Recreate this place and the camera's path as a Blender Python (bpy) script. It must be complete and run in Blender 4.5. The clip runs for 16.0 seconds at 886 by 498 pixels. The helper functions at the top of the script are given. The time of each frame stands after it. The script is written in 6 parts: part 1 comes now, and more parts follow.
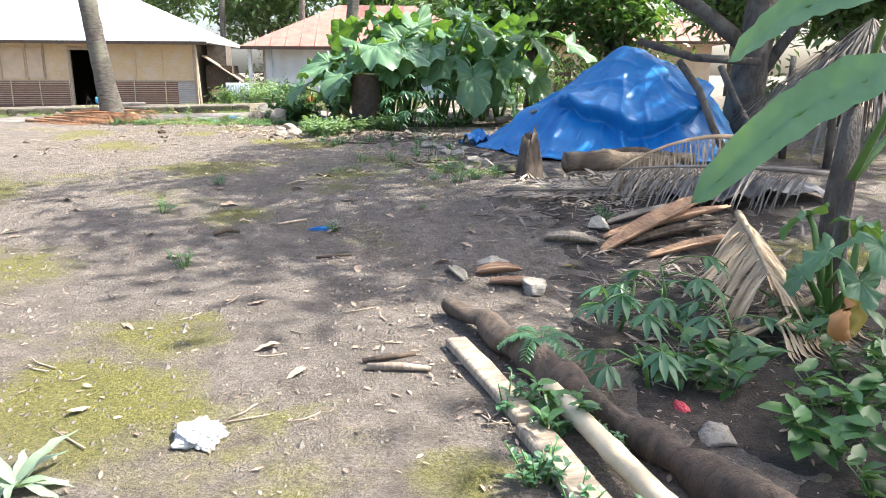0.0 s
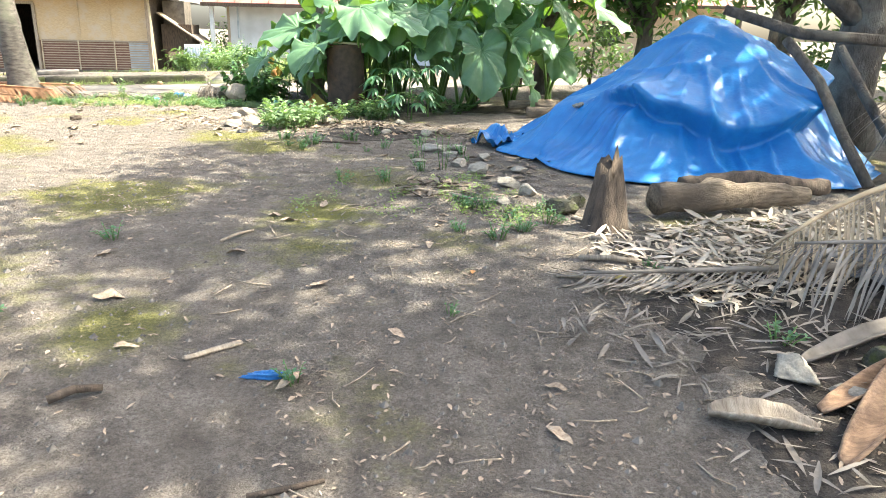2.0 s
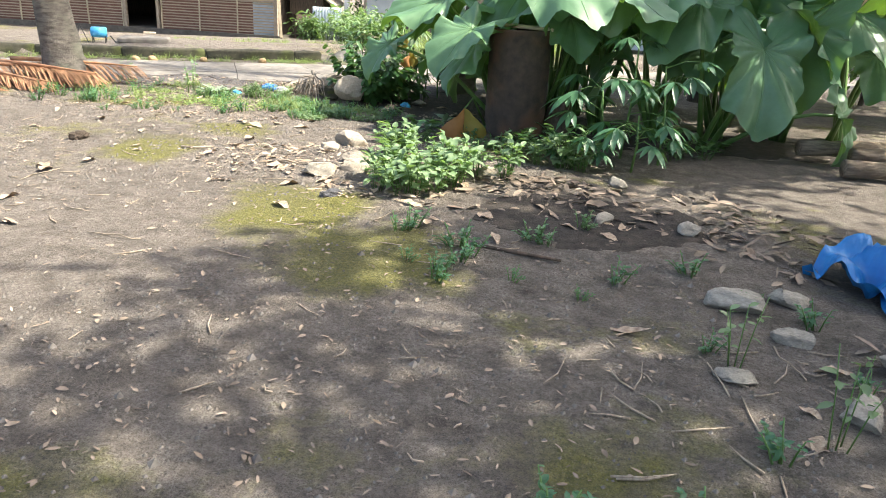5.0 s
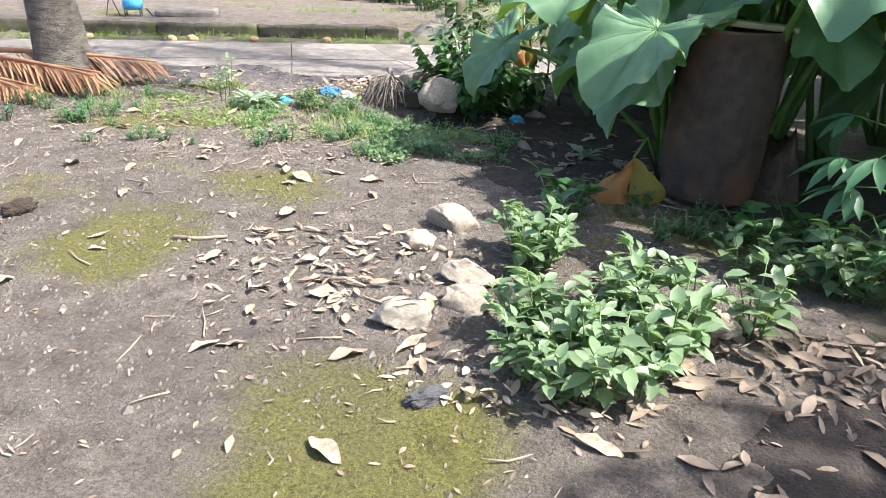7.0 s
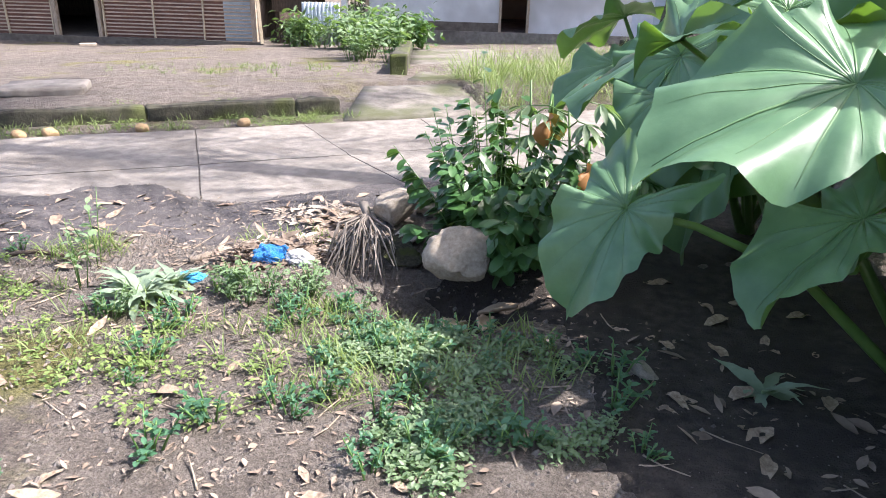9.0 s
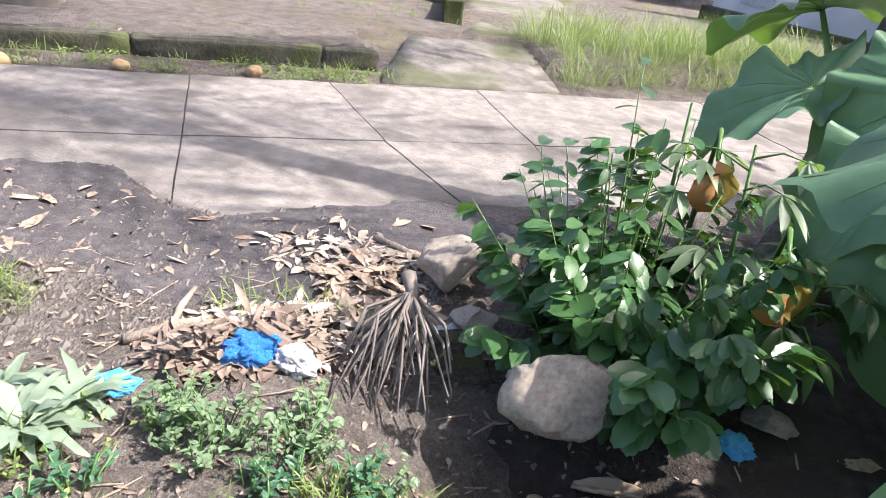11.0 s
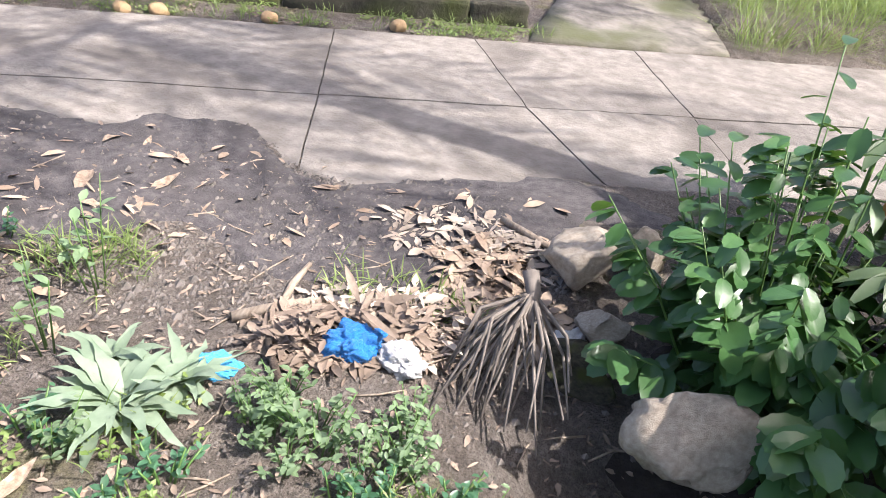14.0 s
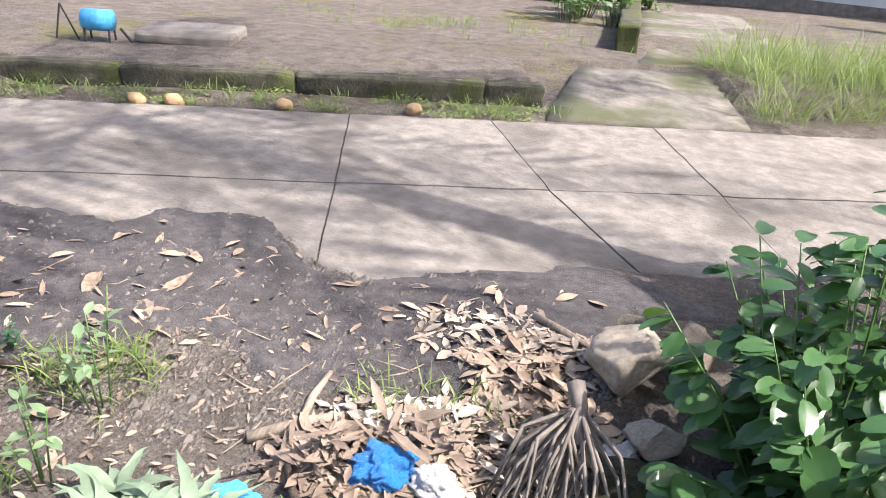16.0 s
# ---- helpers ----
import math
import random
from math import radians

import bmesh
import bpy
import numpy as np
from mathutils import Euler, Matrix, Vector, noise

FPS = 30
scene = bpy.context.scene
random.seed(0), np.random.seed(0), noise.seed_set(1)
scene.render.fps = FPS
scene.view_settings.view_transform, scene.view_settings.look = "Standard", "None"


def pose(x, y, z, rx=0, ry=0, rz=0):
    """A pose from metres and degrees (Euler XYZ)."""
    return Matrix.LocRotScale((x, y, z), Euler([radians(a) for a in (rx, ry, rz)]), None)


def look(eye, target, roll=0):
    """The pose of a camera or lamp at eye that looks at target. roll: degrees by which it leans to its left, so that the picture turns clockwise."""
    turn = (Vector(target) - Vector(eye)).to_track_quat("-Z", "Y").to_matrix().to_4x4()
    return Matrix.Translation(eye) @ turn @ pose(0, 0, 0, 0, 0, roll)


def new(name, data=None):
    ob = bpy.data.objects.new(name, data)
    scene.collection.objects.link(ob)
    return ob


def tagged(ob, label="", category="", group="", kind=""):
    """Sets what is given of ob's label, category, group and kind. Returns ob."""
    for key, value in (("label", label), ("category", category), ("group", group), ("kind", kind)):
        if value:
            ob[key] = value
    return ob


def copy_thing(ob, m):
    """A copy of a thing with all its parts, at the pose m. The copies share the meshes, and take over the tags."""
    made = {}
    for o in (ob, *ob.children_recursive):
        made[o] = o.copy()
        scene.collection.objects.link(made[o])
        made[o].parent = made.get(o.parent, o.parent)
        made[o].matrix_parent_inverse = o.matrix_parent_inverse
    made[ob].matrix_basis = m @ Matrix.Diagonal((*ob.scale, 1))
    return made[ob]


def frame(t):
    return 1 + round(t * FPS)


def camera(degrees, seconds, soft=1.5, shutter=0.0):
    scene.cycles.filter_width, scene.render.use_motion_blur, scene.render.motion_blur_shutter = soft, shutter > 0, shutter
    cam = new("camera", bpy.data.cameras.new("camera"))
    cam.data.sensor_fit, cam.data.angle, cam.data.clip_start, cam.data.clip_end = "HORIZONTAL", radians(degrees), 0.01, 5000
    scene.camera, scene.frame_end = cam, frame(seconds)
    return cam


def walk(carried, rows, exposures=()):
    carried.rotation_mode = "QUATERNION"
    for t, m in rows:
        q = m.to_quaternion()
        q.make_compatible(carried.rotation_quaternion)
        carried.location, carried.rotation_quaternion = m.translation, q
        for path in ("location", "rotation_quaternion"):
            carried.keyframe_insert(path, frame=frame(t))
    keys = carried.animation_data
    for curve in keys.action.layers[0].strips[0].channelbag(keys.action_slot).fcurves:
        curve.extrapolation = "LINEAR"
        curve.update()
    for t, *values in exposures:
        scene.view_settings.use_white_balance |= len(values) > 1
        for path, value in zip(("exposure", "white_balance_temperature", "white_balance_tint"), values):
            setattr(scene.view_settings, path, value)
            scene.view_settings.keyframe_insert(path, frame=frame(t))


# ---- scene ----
cam = camera(64.2, 16.0, soft=0.9)
PATH = [
    (0, 0.499, -2.472, 1.051, 76.01, -0.29, -0.77),
    (0.5, 0.315, -1.754, 1.068, 74.03, -4.48, -2.91),
    (1, 0.252, -1.049, 1.078, 72.01, -1.94, -4.74),
    (1.5, 0.242, -0.278, 1.149, 71.76, -3.18, -3.63),
    (2, 0.195, 0.379, 1.214, 72.97, -1.21, -2.47),
    (2.5, 0.204, 1.054, 1.244, 71.77, -2.15, 0.11),
    (3, 0.091, 1.736, 1.252, 71.54, -1.47, -1.63),
    (3.5, 0.008, 2.511, 1.252, 73.09, -1.87, 2.02),
    (3.7, -0.030, 2.841, 1.267, 71.45, -3.27, 5.30),
    (5.8, -0.852, 5.769, 1.321, 68.87, -3.21, 11.71),
    (6, -0.922, 5.966, 1.355, 68.13, -4.23, 14.23),
    (6.5, -1.197, 6.604, 1.405, 67.79, -3.35, 12.22),
    (7, -1.396, 7.296, 1.384, 66.10, -2.74, 14.26),
    (7.5, -1.682, 7.906, 1.432, 66.50, -3.31, 15.70),
    (8, -1.991, 8.602, 1.462, 68.81, -4.16, 12.36),
    (8.5, -2.277, 9.270, 1.535, 69.75, -3.46, 8.71),
    (9, -2.565, 9.766, 1.530, 68.03, -1.47, 6.57),
    (9.2, -2.650, 9.966, 1.511, 70.53, -3.31, 8.54),
    (11.3, -3.086, 11.389, 1.514, 60.91, -7.63, 10.30),
    (11.5, -3.100, 11.416, 1.520, 60.26, -6.60, 10.25),
    (12, -3.131, 11.551, 1.521, 59.17, -6.92, 19.36),
    (12.5, -3.095, 11.627, 1.502, 59.06, -7.84, 21.79),
    (13, -3.077, 11.616, 1.495, 57.86, -6.21, 20.33),
    (13.5, -3.074, 11.615, 1.518, 55.60, -5.58, 21.95),
    (14, -3.076, 11.613, 1.519, 57.03, -5.57, 22.47),
    (14.5, -3.070, 11.623, 1.519, 57.46, -4.58, 22.79),
    (15, -3.072, 11.626, 1.521, 58.40, -4.07, 23.08),
    (15.5, -3.092, 11.654, 1.533, 61.10, -2.99, 24.42),
    (16, -3.217, 11.780, 1.517, 62.67, -4.08, 22.60),
]
walk(cam, [(t, pose(x, y, z, rx, ry, rz)) for t, x, y, z, rx, ry, rz in PATH],
     exposures=[(0.0, 1.8, 6500, 9), (1.0, 2.22, 6850, 3), (2.5, 2.3, 7150, 4), (3.5, 2.15, 7350, 6), (6.0, 1.55, 6450, 8), (9.0, 1.5, 6200, 18), (11.5, 1.4, 6250, 18), (16.0, 1.25, 6350, 17)])

# ---- light ----
SUN = Vector((0.60, 0.05, 0.80)).normalized()
world = bpy.data.worlds.new("world")
scene.world = world
world.use_nodes = True
wn = world.node_tree
sky = wn.nodes.new("ShaderNodeTexSky")
sky.sky_type, sky.sun_disc = "NISHITA", False
sky.sun_elevation, sky.sun_rotation = math.asin(SUN.z), math.atan2(SUN.x, SUN.y)
sky.air_density, sky.dust_density, sky.ozone_density = 0.8, 4.0, 0.6
wn.nodes["Background"].inputs[1].default_value = 0.15
wn.links.new(sky.outputs[0], wn.nodes["Background"].inputs[0])
sun = new("sun", bpy.data.lights.new("sun", "SUN"))
sun.data.energy, sun.data.angle, sun.data.color = 4.0, radians(0.6), (1.0, 0.95, 0.87)
sun.matrix_world = look((0, 0, 30), Vector((0, 0, 30)) - SUN)


# ---- materials ----
def nodes_of(name):
    m = bpy.data.materials.new(name)
    m.use_nodes = True
    nt = m.node_tree
    return m, nt, nt.nodes["Principled BSDF"]


def noise_node(nt, scale, detail=6, rough=0.6, stretch=None):
    tc = nt.nodes.new("ShaderNodeTexCoord")
    n = nt.nodes.new("ShaderNodeTexNoise")
    n.inputs["Scale"].default_value, n.inputs["Detail"].default_value, n.inputs["Roughness"].default_value = scale, detail, rough
    if stretch:
        mp = nt.nodes.new("ShaderNodeMapping")
        mp.inputs["Scale"].default_value = stretch
        nt.links.new(tc.outputs["Object"], mp.inputs[0])
        nt.links.new(mp.outputs[0], n.inputs["Vector"])
    else:
        nt.links.new(tc.outputs["Object"], n.inputs["Vector"])
    return n.outputs["Fac"]


def ramp(nt, fac, stops):
    r = nt.nodes.new("ShaderNodeValToRGB")
    while len(r.color_ramp.elements) < len(stops):
        r.color_ramp.elements.new(0.5)
    for e, (p, c) in zip(r.color_ramp.elements, stops):
        e.position, e.color = p, (*c, 1) if len(c) == 3 else c
    nt.links.new(fac, r.inputs[0])
    return r.outputs[0]


def blend(nt, fac, a, b, mode="MIX"):
    m = nt.nodes.new("ShaderNodeMix")
    m.data_type, m.blend_type = "RGBA", mode
    for s, v in ((m.inputs[0], fac), (m.inputs[6], a), (m.inputs[7], b)):
        if isinstance(v, (int, float)):
            s.default_value = v
        elif isinstance(v, tuple):
            s.default_value = (*v, 1)
        else:
            nt.links.new(v, s)
    return m.outputs[2]


def relief(nt, bsdf, fac, strength, distance=0.02):
    b = nt.nodes.new("ShaderNodeBump")
    b.inputs["Strength"].default_value, b.inputs["Distance"].default_value = strength, distance
    nt.links.new(fac, b.inputs["Height"])
    nt.links.new(b.outputs[0], bsdf.inputs["Normal"])


def plain(name, dark, light, scale=6, rough=0.8, bump=0.4, stretch=None, metal=0.0, stain=None, vary=0.0, depth=0.01):
    """Two-tone noise grain, a second large-scale stain, and relief."""
    m, nt, b = nodes_of(name)
    f = noise_node(nt, scale, stretch=stretch)
    col = ramp(nt, f, [(0.3, dark), (0.7, light)])
    if stain:
        g = noise_node(nt, scale * 0.17, 3)
        mask = ramp(nt, g, [(0.48, (0, 0, 0)), (0.66, (1, 1, 1))])
        col = blend(nt, mask, col, stain)
    if vary:
        oi = nt.nodes.new("ShaderNodeObjectInfo")
        ge = nt.nodes.new("ShaderNodeNewGeometry")
        ad = nt.nodes.new("ShaderNodeMath")
        ad.operation = "ADD"
        nt.links.new(oi.outputs["Random"], ad.inputs[0])
        nt.links.new(ge.outputs["Random Per Island"], ad.inputs[1])
        hs = nt.nodes.new("ShaderNodeHueSaturation")
        mr = nt.nodes.new("ShaderNodeMapRange")
        mr.inputs[2].default_value = 2.0
        mr.inputs[3].default_value, mr.inputs[4].default_value = 1 - vary, 1 + vary
        nt.links.new(ad.outputs[0], mr.inputs[0])
        nt.links.new(mr.outputs[0], hs.inputs["Value"])
        nt.links.new(col, hs.inputs["Color"])
        col = hs.outputs[0]
    nt.links.new(col, b.inputs["Base Color"])
    b.inputs["Roughness"].default_value, b.inputs["Metallic"].default_value = rough, metal
    fine = noise_node(nt, scale * 5, 4, stretch=stretch)
    relief(nt, b, fine, bump, depth)
    return m


def leafy(name, dark, light, glow, rough=0.4, vary=0.25, through_light=0.35, scale=5):
    """Leaf: mottled green, glossy cuticle, light passing through the blade."""
    m, nt, b = nodes_of(name)
    f = noise_node(nt, scale)
    col = ramp(nt, f, [(0.3, dark), (0.7, light)])
    ge = nt.nodes.new("ShaderNodeNewGeometry")
    oi = nt.nodes.new("ShaderNodeObjectInfo")
    ad = nt.nodes.new("ShaderNodeMath")
    ad.operation = "ADD"
    nt.links.new(oi.outputs["Random"], ad.inputs[0])
    nt.links.new(ge.outputs["Random Per Island"], ad.inputs[1])
    mr = nt.nodes.new("ShaderNodeMapRange")
    mr.inputs[2].default_value = 2.0
    mr.inputs[3].default_value, mr.inputs[4].default_value = 1 - vary, 1 + vary
    nt.links.new(ad.outputs[0], mr.inputs[0])
    hs = nt.nodes.new("ShaderNodeHueSaturation")
    nt.links.new(mr.outputs[0], hs.inputs["Value"])
    nt.links.new(col, hs.inputs["Color"])
    nt.links.new(hs.outputs[0], b.inputs["Base Color"])
    b.inputs["Roughness"].default_value = rough
    tr = nt.nodes.new("ShaderNodeBsdfTranslucent")
    tr.inputs[0].default_value = (*glow, 1)
    mx = nt.nodes.new("ShaderNodeMixShader")
    mx.inputs[0].default_value = through_light
    nt.links.new(b.outputs[0], mx.inputs[1])
    nt.links.new(tr.outputs[0], mx.inputs[2])
    nt.links.new(mx.outputs[0], nt.nodes["Material Output"].inputs[0])
    relief(nt, b, noise_node(nt, scale * 6), 0.25, 0.004)
    return m


MOSS_BEDS = [(-2.3, 2.2, 0.9), (-0.75, 0.95, 0.5), (-0.9, 0.1, 0.6), (0.6, -0.4, 0.3), (-0.55, 5.2, 0.75), (-2.0, 5.8, 0.8), (-0.35, 4.6, 0.5), (-1.15, 3.5, 0.5), (-0.15, 6.7, 0.6),
             (-2.0, 8.7, 0.75), (-1.4, 8.1, 0.8), (-3.5, 9.8, 0.5), (-3.3, 10.8, 0.4), (-4.5, 12.0, 0.4), (-4.7, 11.8, 0.5), (-3.6, 10.1, 0.4), (-3.0, 12.8, 0.35), (-4.0, 7.8, 0.8), (-5.5, 9.5, 0.9), (-6.5, 12.0, 0.7), (-4.0, 4.5, 1.2)]


def soil():
    m, nt, b = nodes_of("soil")
    big = noise_node(nt, 0.9, 4)
    mid = noise_node(nt, 7, 8, 0.7)
    fine = noise_node(nt, 60, 6, 0.7)
    col = ramp(nt, mid, [(0.30, (0.14, 0.116, 0.096)), (0.5, (0.285, 0.247, 0.21)), (0.72, (0.42, 0.372, 0.322))])
    col = blend(nt, ramp(nt, fine, [(0.38, (0.45, 0.45, 0.45)), (0.58, (1, 1, 1))]), (0.09, 0.075, 0.062), col)
    # moss in patches with ragged edges
    mo = nt.nodes.new("ShaderNodeMath")
    mo.operation = "ADD"
    pick = noise_node(nt, 0.62, 7, 0.68)
    nt.links.new(pick, mo.inputs[0])
    sep = nt.nodes.new("ShaderNodeMath")
    sep.operation, sep.inputs[1].default_value = "MULTIPLY", 0.22
    nt.links.new(mid, sep.inputs[0])
    nt.links.new(sep.outputs[0], mo.inputs[1])
    # named moss beds on the trodden yard
    near = None
    tc = nt.nodes.new("ShaderNodeTexCoord")
    for cx, cy, r in MOSS_BEDS:
        di = nt.nodes.new("ShaderNodeVectorMath")
        di.operation, di.inputs[1].default_value = "DISTANCE", (cx, cy, -0.1)
        nt.links.new(tc.outputs["Object"], di.inputs[0])
        bed = nt.nodes.new("ShaderNodeMapRange")
        bed.inputs[2].default_value, bed.inputs[3].default_value, bed.inputs[4].default_value = r, 0.27, 0.0
        nt.links.new(di.outputs["Value"], bed.inputs[0])
        if near is None:
            near = bed.outputs[0]
        else:
            mx = nt.nodes.new("ShaderNodeMath")
            mx.operation = "MAXIMUM"
            nt.links.new(near, mx.inputs[0])
            nt.links.new(bed.outputs[0], mx.inputs[1])
            near = mx.outputs[0]
    tot = nt.nodes.new("ShaderNodeMath")
    tot.operation = "ADD"
    nt.links.new(mo.outputs[0], tot.inputs[0])
    nt.links.new(near, tot.inputs[1])
    mask = ramp(nt, tot.outputs[0], [(0.66, (0, 0, 0)), (0.78, (0.85, 0.85, 0.85))])
    grains = noise_node(nt, 190, 3, 0.6)
    moss_col = ramp(nt, fine, [(0.3, (0.095, 0.105, 0.02)), (0.7, (0.32, 0.305, 0.06))])
    col = blend(nt, mask, col, moss_col)
    col = blend(nt, ramp(nt, grains, [(0.36, (0.55, 0.55, 0.55)), (0.47, (0, 0, 0))]), col, (0.06, 0.05, 0.042))
    col = blend(nt, ramp(nt, grains, [(0.60, (0, 0, 0)), (0.70, (0.5, 0.5, 0.5))]), col, (0.40, 0.37, 0.33))
    # pale dusty and dark damp stretches
    col = blend(nt, ramp(nt, big, [(0.35, (0.35, 0.35, 0.35)), (0.6, (0, 0, 0))]), col, (0.13, 0.113, 0.10))
    nt.links.new(col, b.inputs["Base Color"])
    b.inputs["Roughness"].default_value = 0.95
    b.inputs["Specular IOR Level"].default_value = 0.2
    ad = nt.nodes.new("ShaderNodeMath")
    ad.operation = "ADD"
    nt.links.new(mid, ad.inputs[0])
    nt.links.new(fine, ad.inputs[1])
    relief(nt, b, ad.outputs[0], 1.0, 0.055)
    return m


SOIL = soil()
CONCRETE = plain("concrete", (0.15, 0.133, 0.112), (0.285, 0.26, 0.226), 9, 0.9, 0.9, stain=(0.12, 0.106, 0.09), vary=0.06)
WORNCONCRETE = plain("worn_concrete", (0.09, 0.082, 0.068), (0.235, 0.215, 0.185), 6, 0.95, 0.9, stain=(0.085, 0.09, 0.045))
CHIPS = plain("wood_chip", (0.33, 0.265, 0.195), (0.58, 0.50, 0.40), 8, 0.85, 0.4, vary=0.4)
MOSSY = plain("mossy_stone", (0.025, 0.024, 0.018), (0.10, 0.095, 0.065), 8, 0.95, 0.9, stain=(0.07, 0.085, 0.02))
# damp humus brown, taken darker so the colour carries shade under leaves
SHADE_HUMUS = plain("shade_darkened_humus", (0.022, 0.0175, 0.014), (0.080, 0.064, 0.052), 16, 0.95, 0.9, stain=(0.035, 0.028, 0.023), depth=0.03)
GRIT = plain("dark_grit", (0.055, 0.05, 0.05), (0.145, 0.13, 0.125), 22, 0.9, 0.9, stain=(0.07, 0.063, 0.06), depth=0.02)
BROWNLEAF = plain("brown_leaf", (0.11, 0.08, 0.057), (0.33, 0.258, 0.195), 8, 0.8, 0.4, vary=0.45)
PEBBLE = plain("pebble", (0.10, 0.09, 0.08), (0.27, 0.24, 0.21), 20, 0.9, 0.3, vary=0.4)
STONE = plain("river_stone", (0.25, 0.225, 0.185), (0.42, 0.38, 0.315), 9, 0.85, 0.5, stain=(0.2, 0.18, 0.15), vary=0.2)
PALESTONE = plain("pale_stone", (0.27, 0.225, 0.172), (0.46, 0.40, 0.315), 9, 0.85, 0.5, vary=0.1)
LOGWOOD = plain("log_wood", (0.13, 0.094, 0.062), (0.44, 0.345, 0.245), 9, 0.9, 0.9, (0.6, 5, 5), stain=(0.13, 0.10, 0.075), depth=0.03)
BARK = plain("bark", (0.045, 0.036, 0.03), (0.14, 0.118, 0.098), 14, 0.95, 0.9, (1, 1, 0.4), stain=(0.16, 0.15, 0.13), depth=0.03)
PALMBARK = plain("palm_bark", (0.06, 0.052, 0.044), (0.19, 0.17, 0.145), 9, 0.95, 0.9, (1, 1, 3), stain=(0.16, 0.17, 0.12), depth=0.03)
WOOD = plain("weathered_wood", (0.20, 0.155, 0.11), (0.42, 0.35, 0.27), 10, 0.85, 0.6, (6, 1, 1), vary=0.15)
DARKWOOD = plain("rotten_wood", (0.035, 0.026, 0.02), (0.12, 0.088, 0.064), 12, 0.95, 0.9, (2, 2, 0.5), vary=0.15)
BAMBOO = plain("bamboo", (0.33, 0.27, 0.18), (0.55, 0.47, 0.34), 6, 0.55, 0.3, (1, 1, 1), vary=0.1)
RUST = plain("rusted_steel", (0.035, 0.028, 0.024), (0.095, 0.065, 0.05), 11, 0.85, 0.6, stain=(0.14, 0.07, 0.04))
SPATHE = plain("coconut_spathe", (0.16, 0.09, 0.055), (0.40, 0.25, 0.15), 8, 0.7, 0.5, (1, 8, 8), vary=0.2)
DRYLEAF = plain("dry_leaf", (0.19, 0.13, 0.085), (0.45, 0.355, 0.26), 8, 0.8, 0.4, vary=0.35)
DRYFROND = plain("dry_frond", (0.26, 0.19, 0.115), (0.50, 0.39, 0.26), 6, 0.75, 0.4, vary=0.3)
REDFROND = plain("russet_frond", (0.22, 0.10, 0.05), (0.42, 0.24, 0.13), 6, 0.75, 0.4, vary=0.3)
GREYFROND = plain("grey_frond", (0.10, 0.085, 0.07), (0.27, 0.235, 0.20), 6, 0.85, 0.4, vary=0.3)
TARO = leafy("taro_leaf", (0.085, 0.18, 0.095), (0.15, 0.275, 0.15), (0.20, 0.38, 0.03), 0.36, 0.2, 0.25)
TAROVEIN = leafy("taro_vein", (0.12, 0.24, 0.10), (0.16, 0.29, 0.12), (0.25, 0.4, 0.08), 0.4, 0.1, 0.2)
STALK = leafy("green_stalk", (0.08, 0.17, 0.04), (0.14, 0.25, 0.07), (0.15, 0.28, 0.04), 0.4, 0.15, 0.1)
BUSH = leafy("bush_leaf", (0.03, 0.085, 0.03), (0.07, 0.155, 0.05), (0.17, 0.34, 0.04), 0.3, 0.4, 0.18)
WEED = leafy("weed_leaf", (0.12, 0.19, 0.10), (0.23, 0.32, 0.175), (0.25, 0.42, 0.08), 0.45, 0.3, 0.3)
DOCK = leafy("dock_leaf", (0.15, 0.22, 0.14), (0.27, 0.34, 0.24), (0.28, 0.4, 0.15), 0.5, 0.2, 0.2, 14)
BLUEGREEN = leafy("cassava_leaf", (0.045, 0.13, 0.07), (0.09, 0.20, 0.11), (0.18, 0.36, 0.08), 0.4, 0.25, 0.3)
GRASS = leafy("grass_blade", (0.10, 0.17, 0.04), (0.24, 0.31, 0.10), (0.3, 0.4, 0.1), 0.5, 0.35, 0.3)
CROWN = leafy("tree_leaf", (0.03, 0.08, 0.025), (0.08, 0.16, 0.045), (0.16, 0.32, 0.03), 0.4, 0.4, 0.25)
FARLEAF = leafy("far_leaf", (0.05, 0.10, 0.045), (0.13, 0.20, 0.08), (0.2, 0.34, 0.06), 0.45, 0.4, 0.3)
YELLEAF = leafy("yellowing_leaf", (0.24, 0.17, 0.04), (0.32, 0.28, 0.07), (0.4, 0.3, 0.05), 0.45, 0.3, 0.3)
ORANGELEAF = leafy("withered_leaf", (0.33, 0.15, 0.05), (0.45, 0.24, 0.10), (0.5, 0.2, 0.05), 0.6, 0.2, 0.3)
TARP = plain("blue_tarpaulin", (0.004, 0.125, 0.38), (0.010, 0.20, 0.50), 7, 0.40, 0.8, stain=(0.008, 0.16, 0.43), depth=0.006)
BLUEBAG = plain("blue_plastic", (0.01, 0.12, 0.42), (0.04, 0.26, 0.62), 14, 0.3, 0.6)
CYANBAG = plain("cyan_plastic", (0.03, 0.36, 0.72), (0.15, 0.55, 0.85), 14, 0.3, 0.6)
WHITEBAG = plain("white_plastic", (0.42, 0.42, 0.41), (0.68, 0.68, 0.67), 10, 0.35, 0.6)
REDBIT = plain("red_plastic", (0.5, 0.04, 0.06), (0.65, 0.10, 0.12), 10, 0.4, 0.2)
SOCKET = plain("dark_fabric", (0.05, 0.05, 0.055), (0.13, 0.13, 0.14), 9, 0.8, 0.6)
ROOFWHITE = plain("pale_metal_roof", (0.62, 0.62, 0.62), (0.78, 0.78, 0.77), 2, 0.45, 0.1, metal=0.0)
ROOFRED = plain("faded_red_roof", (0.27, 0.10, 0.08), (0.42, 0.19, 0.15), 3, 0.6, 0.2)
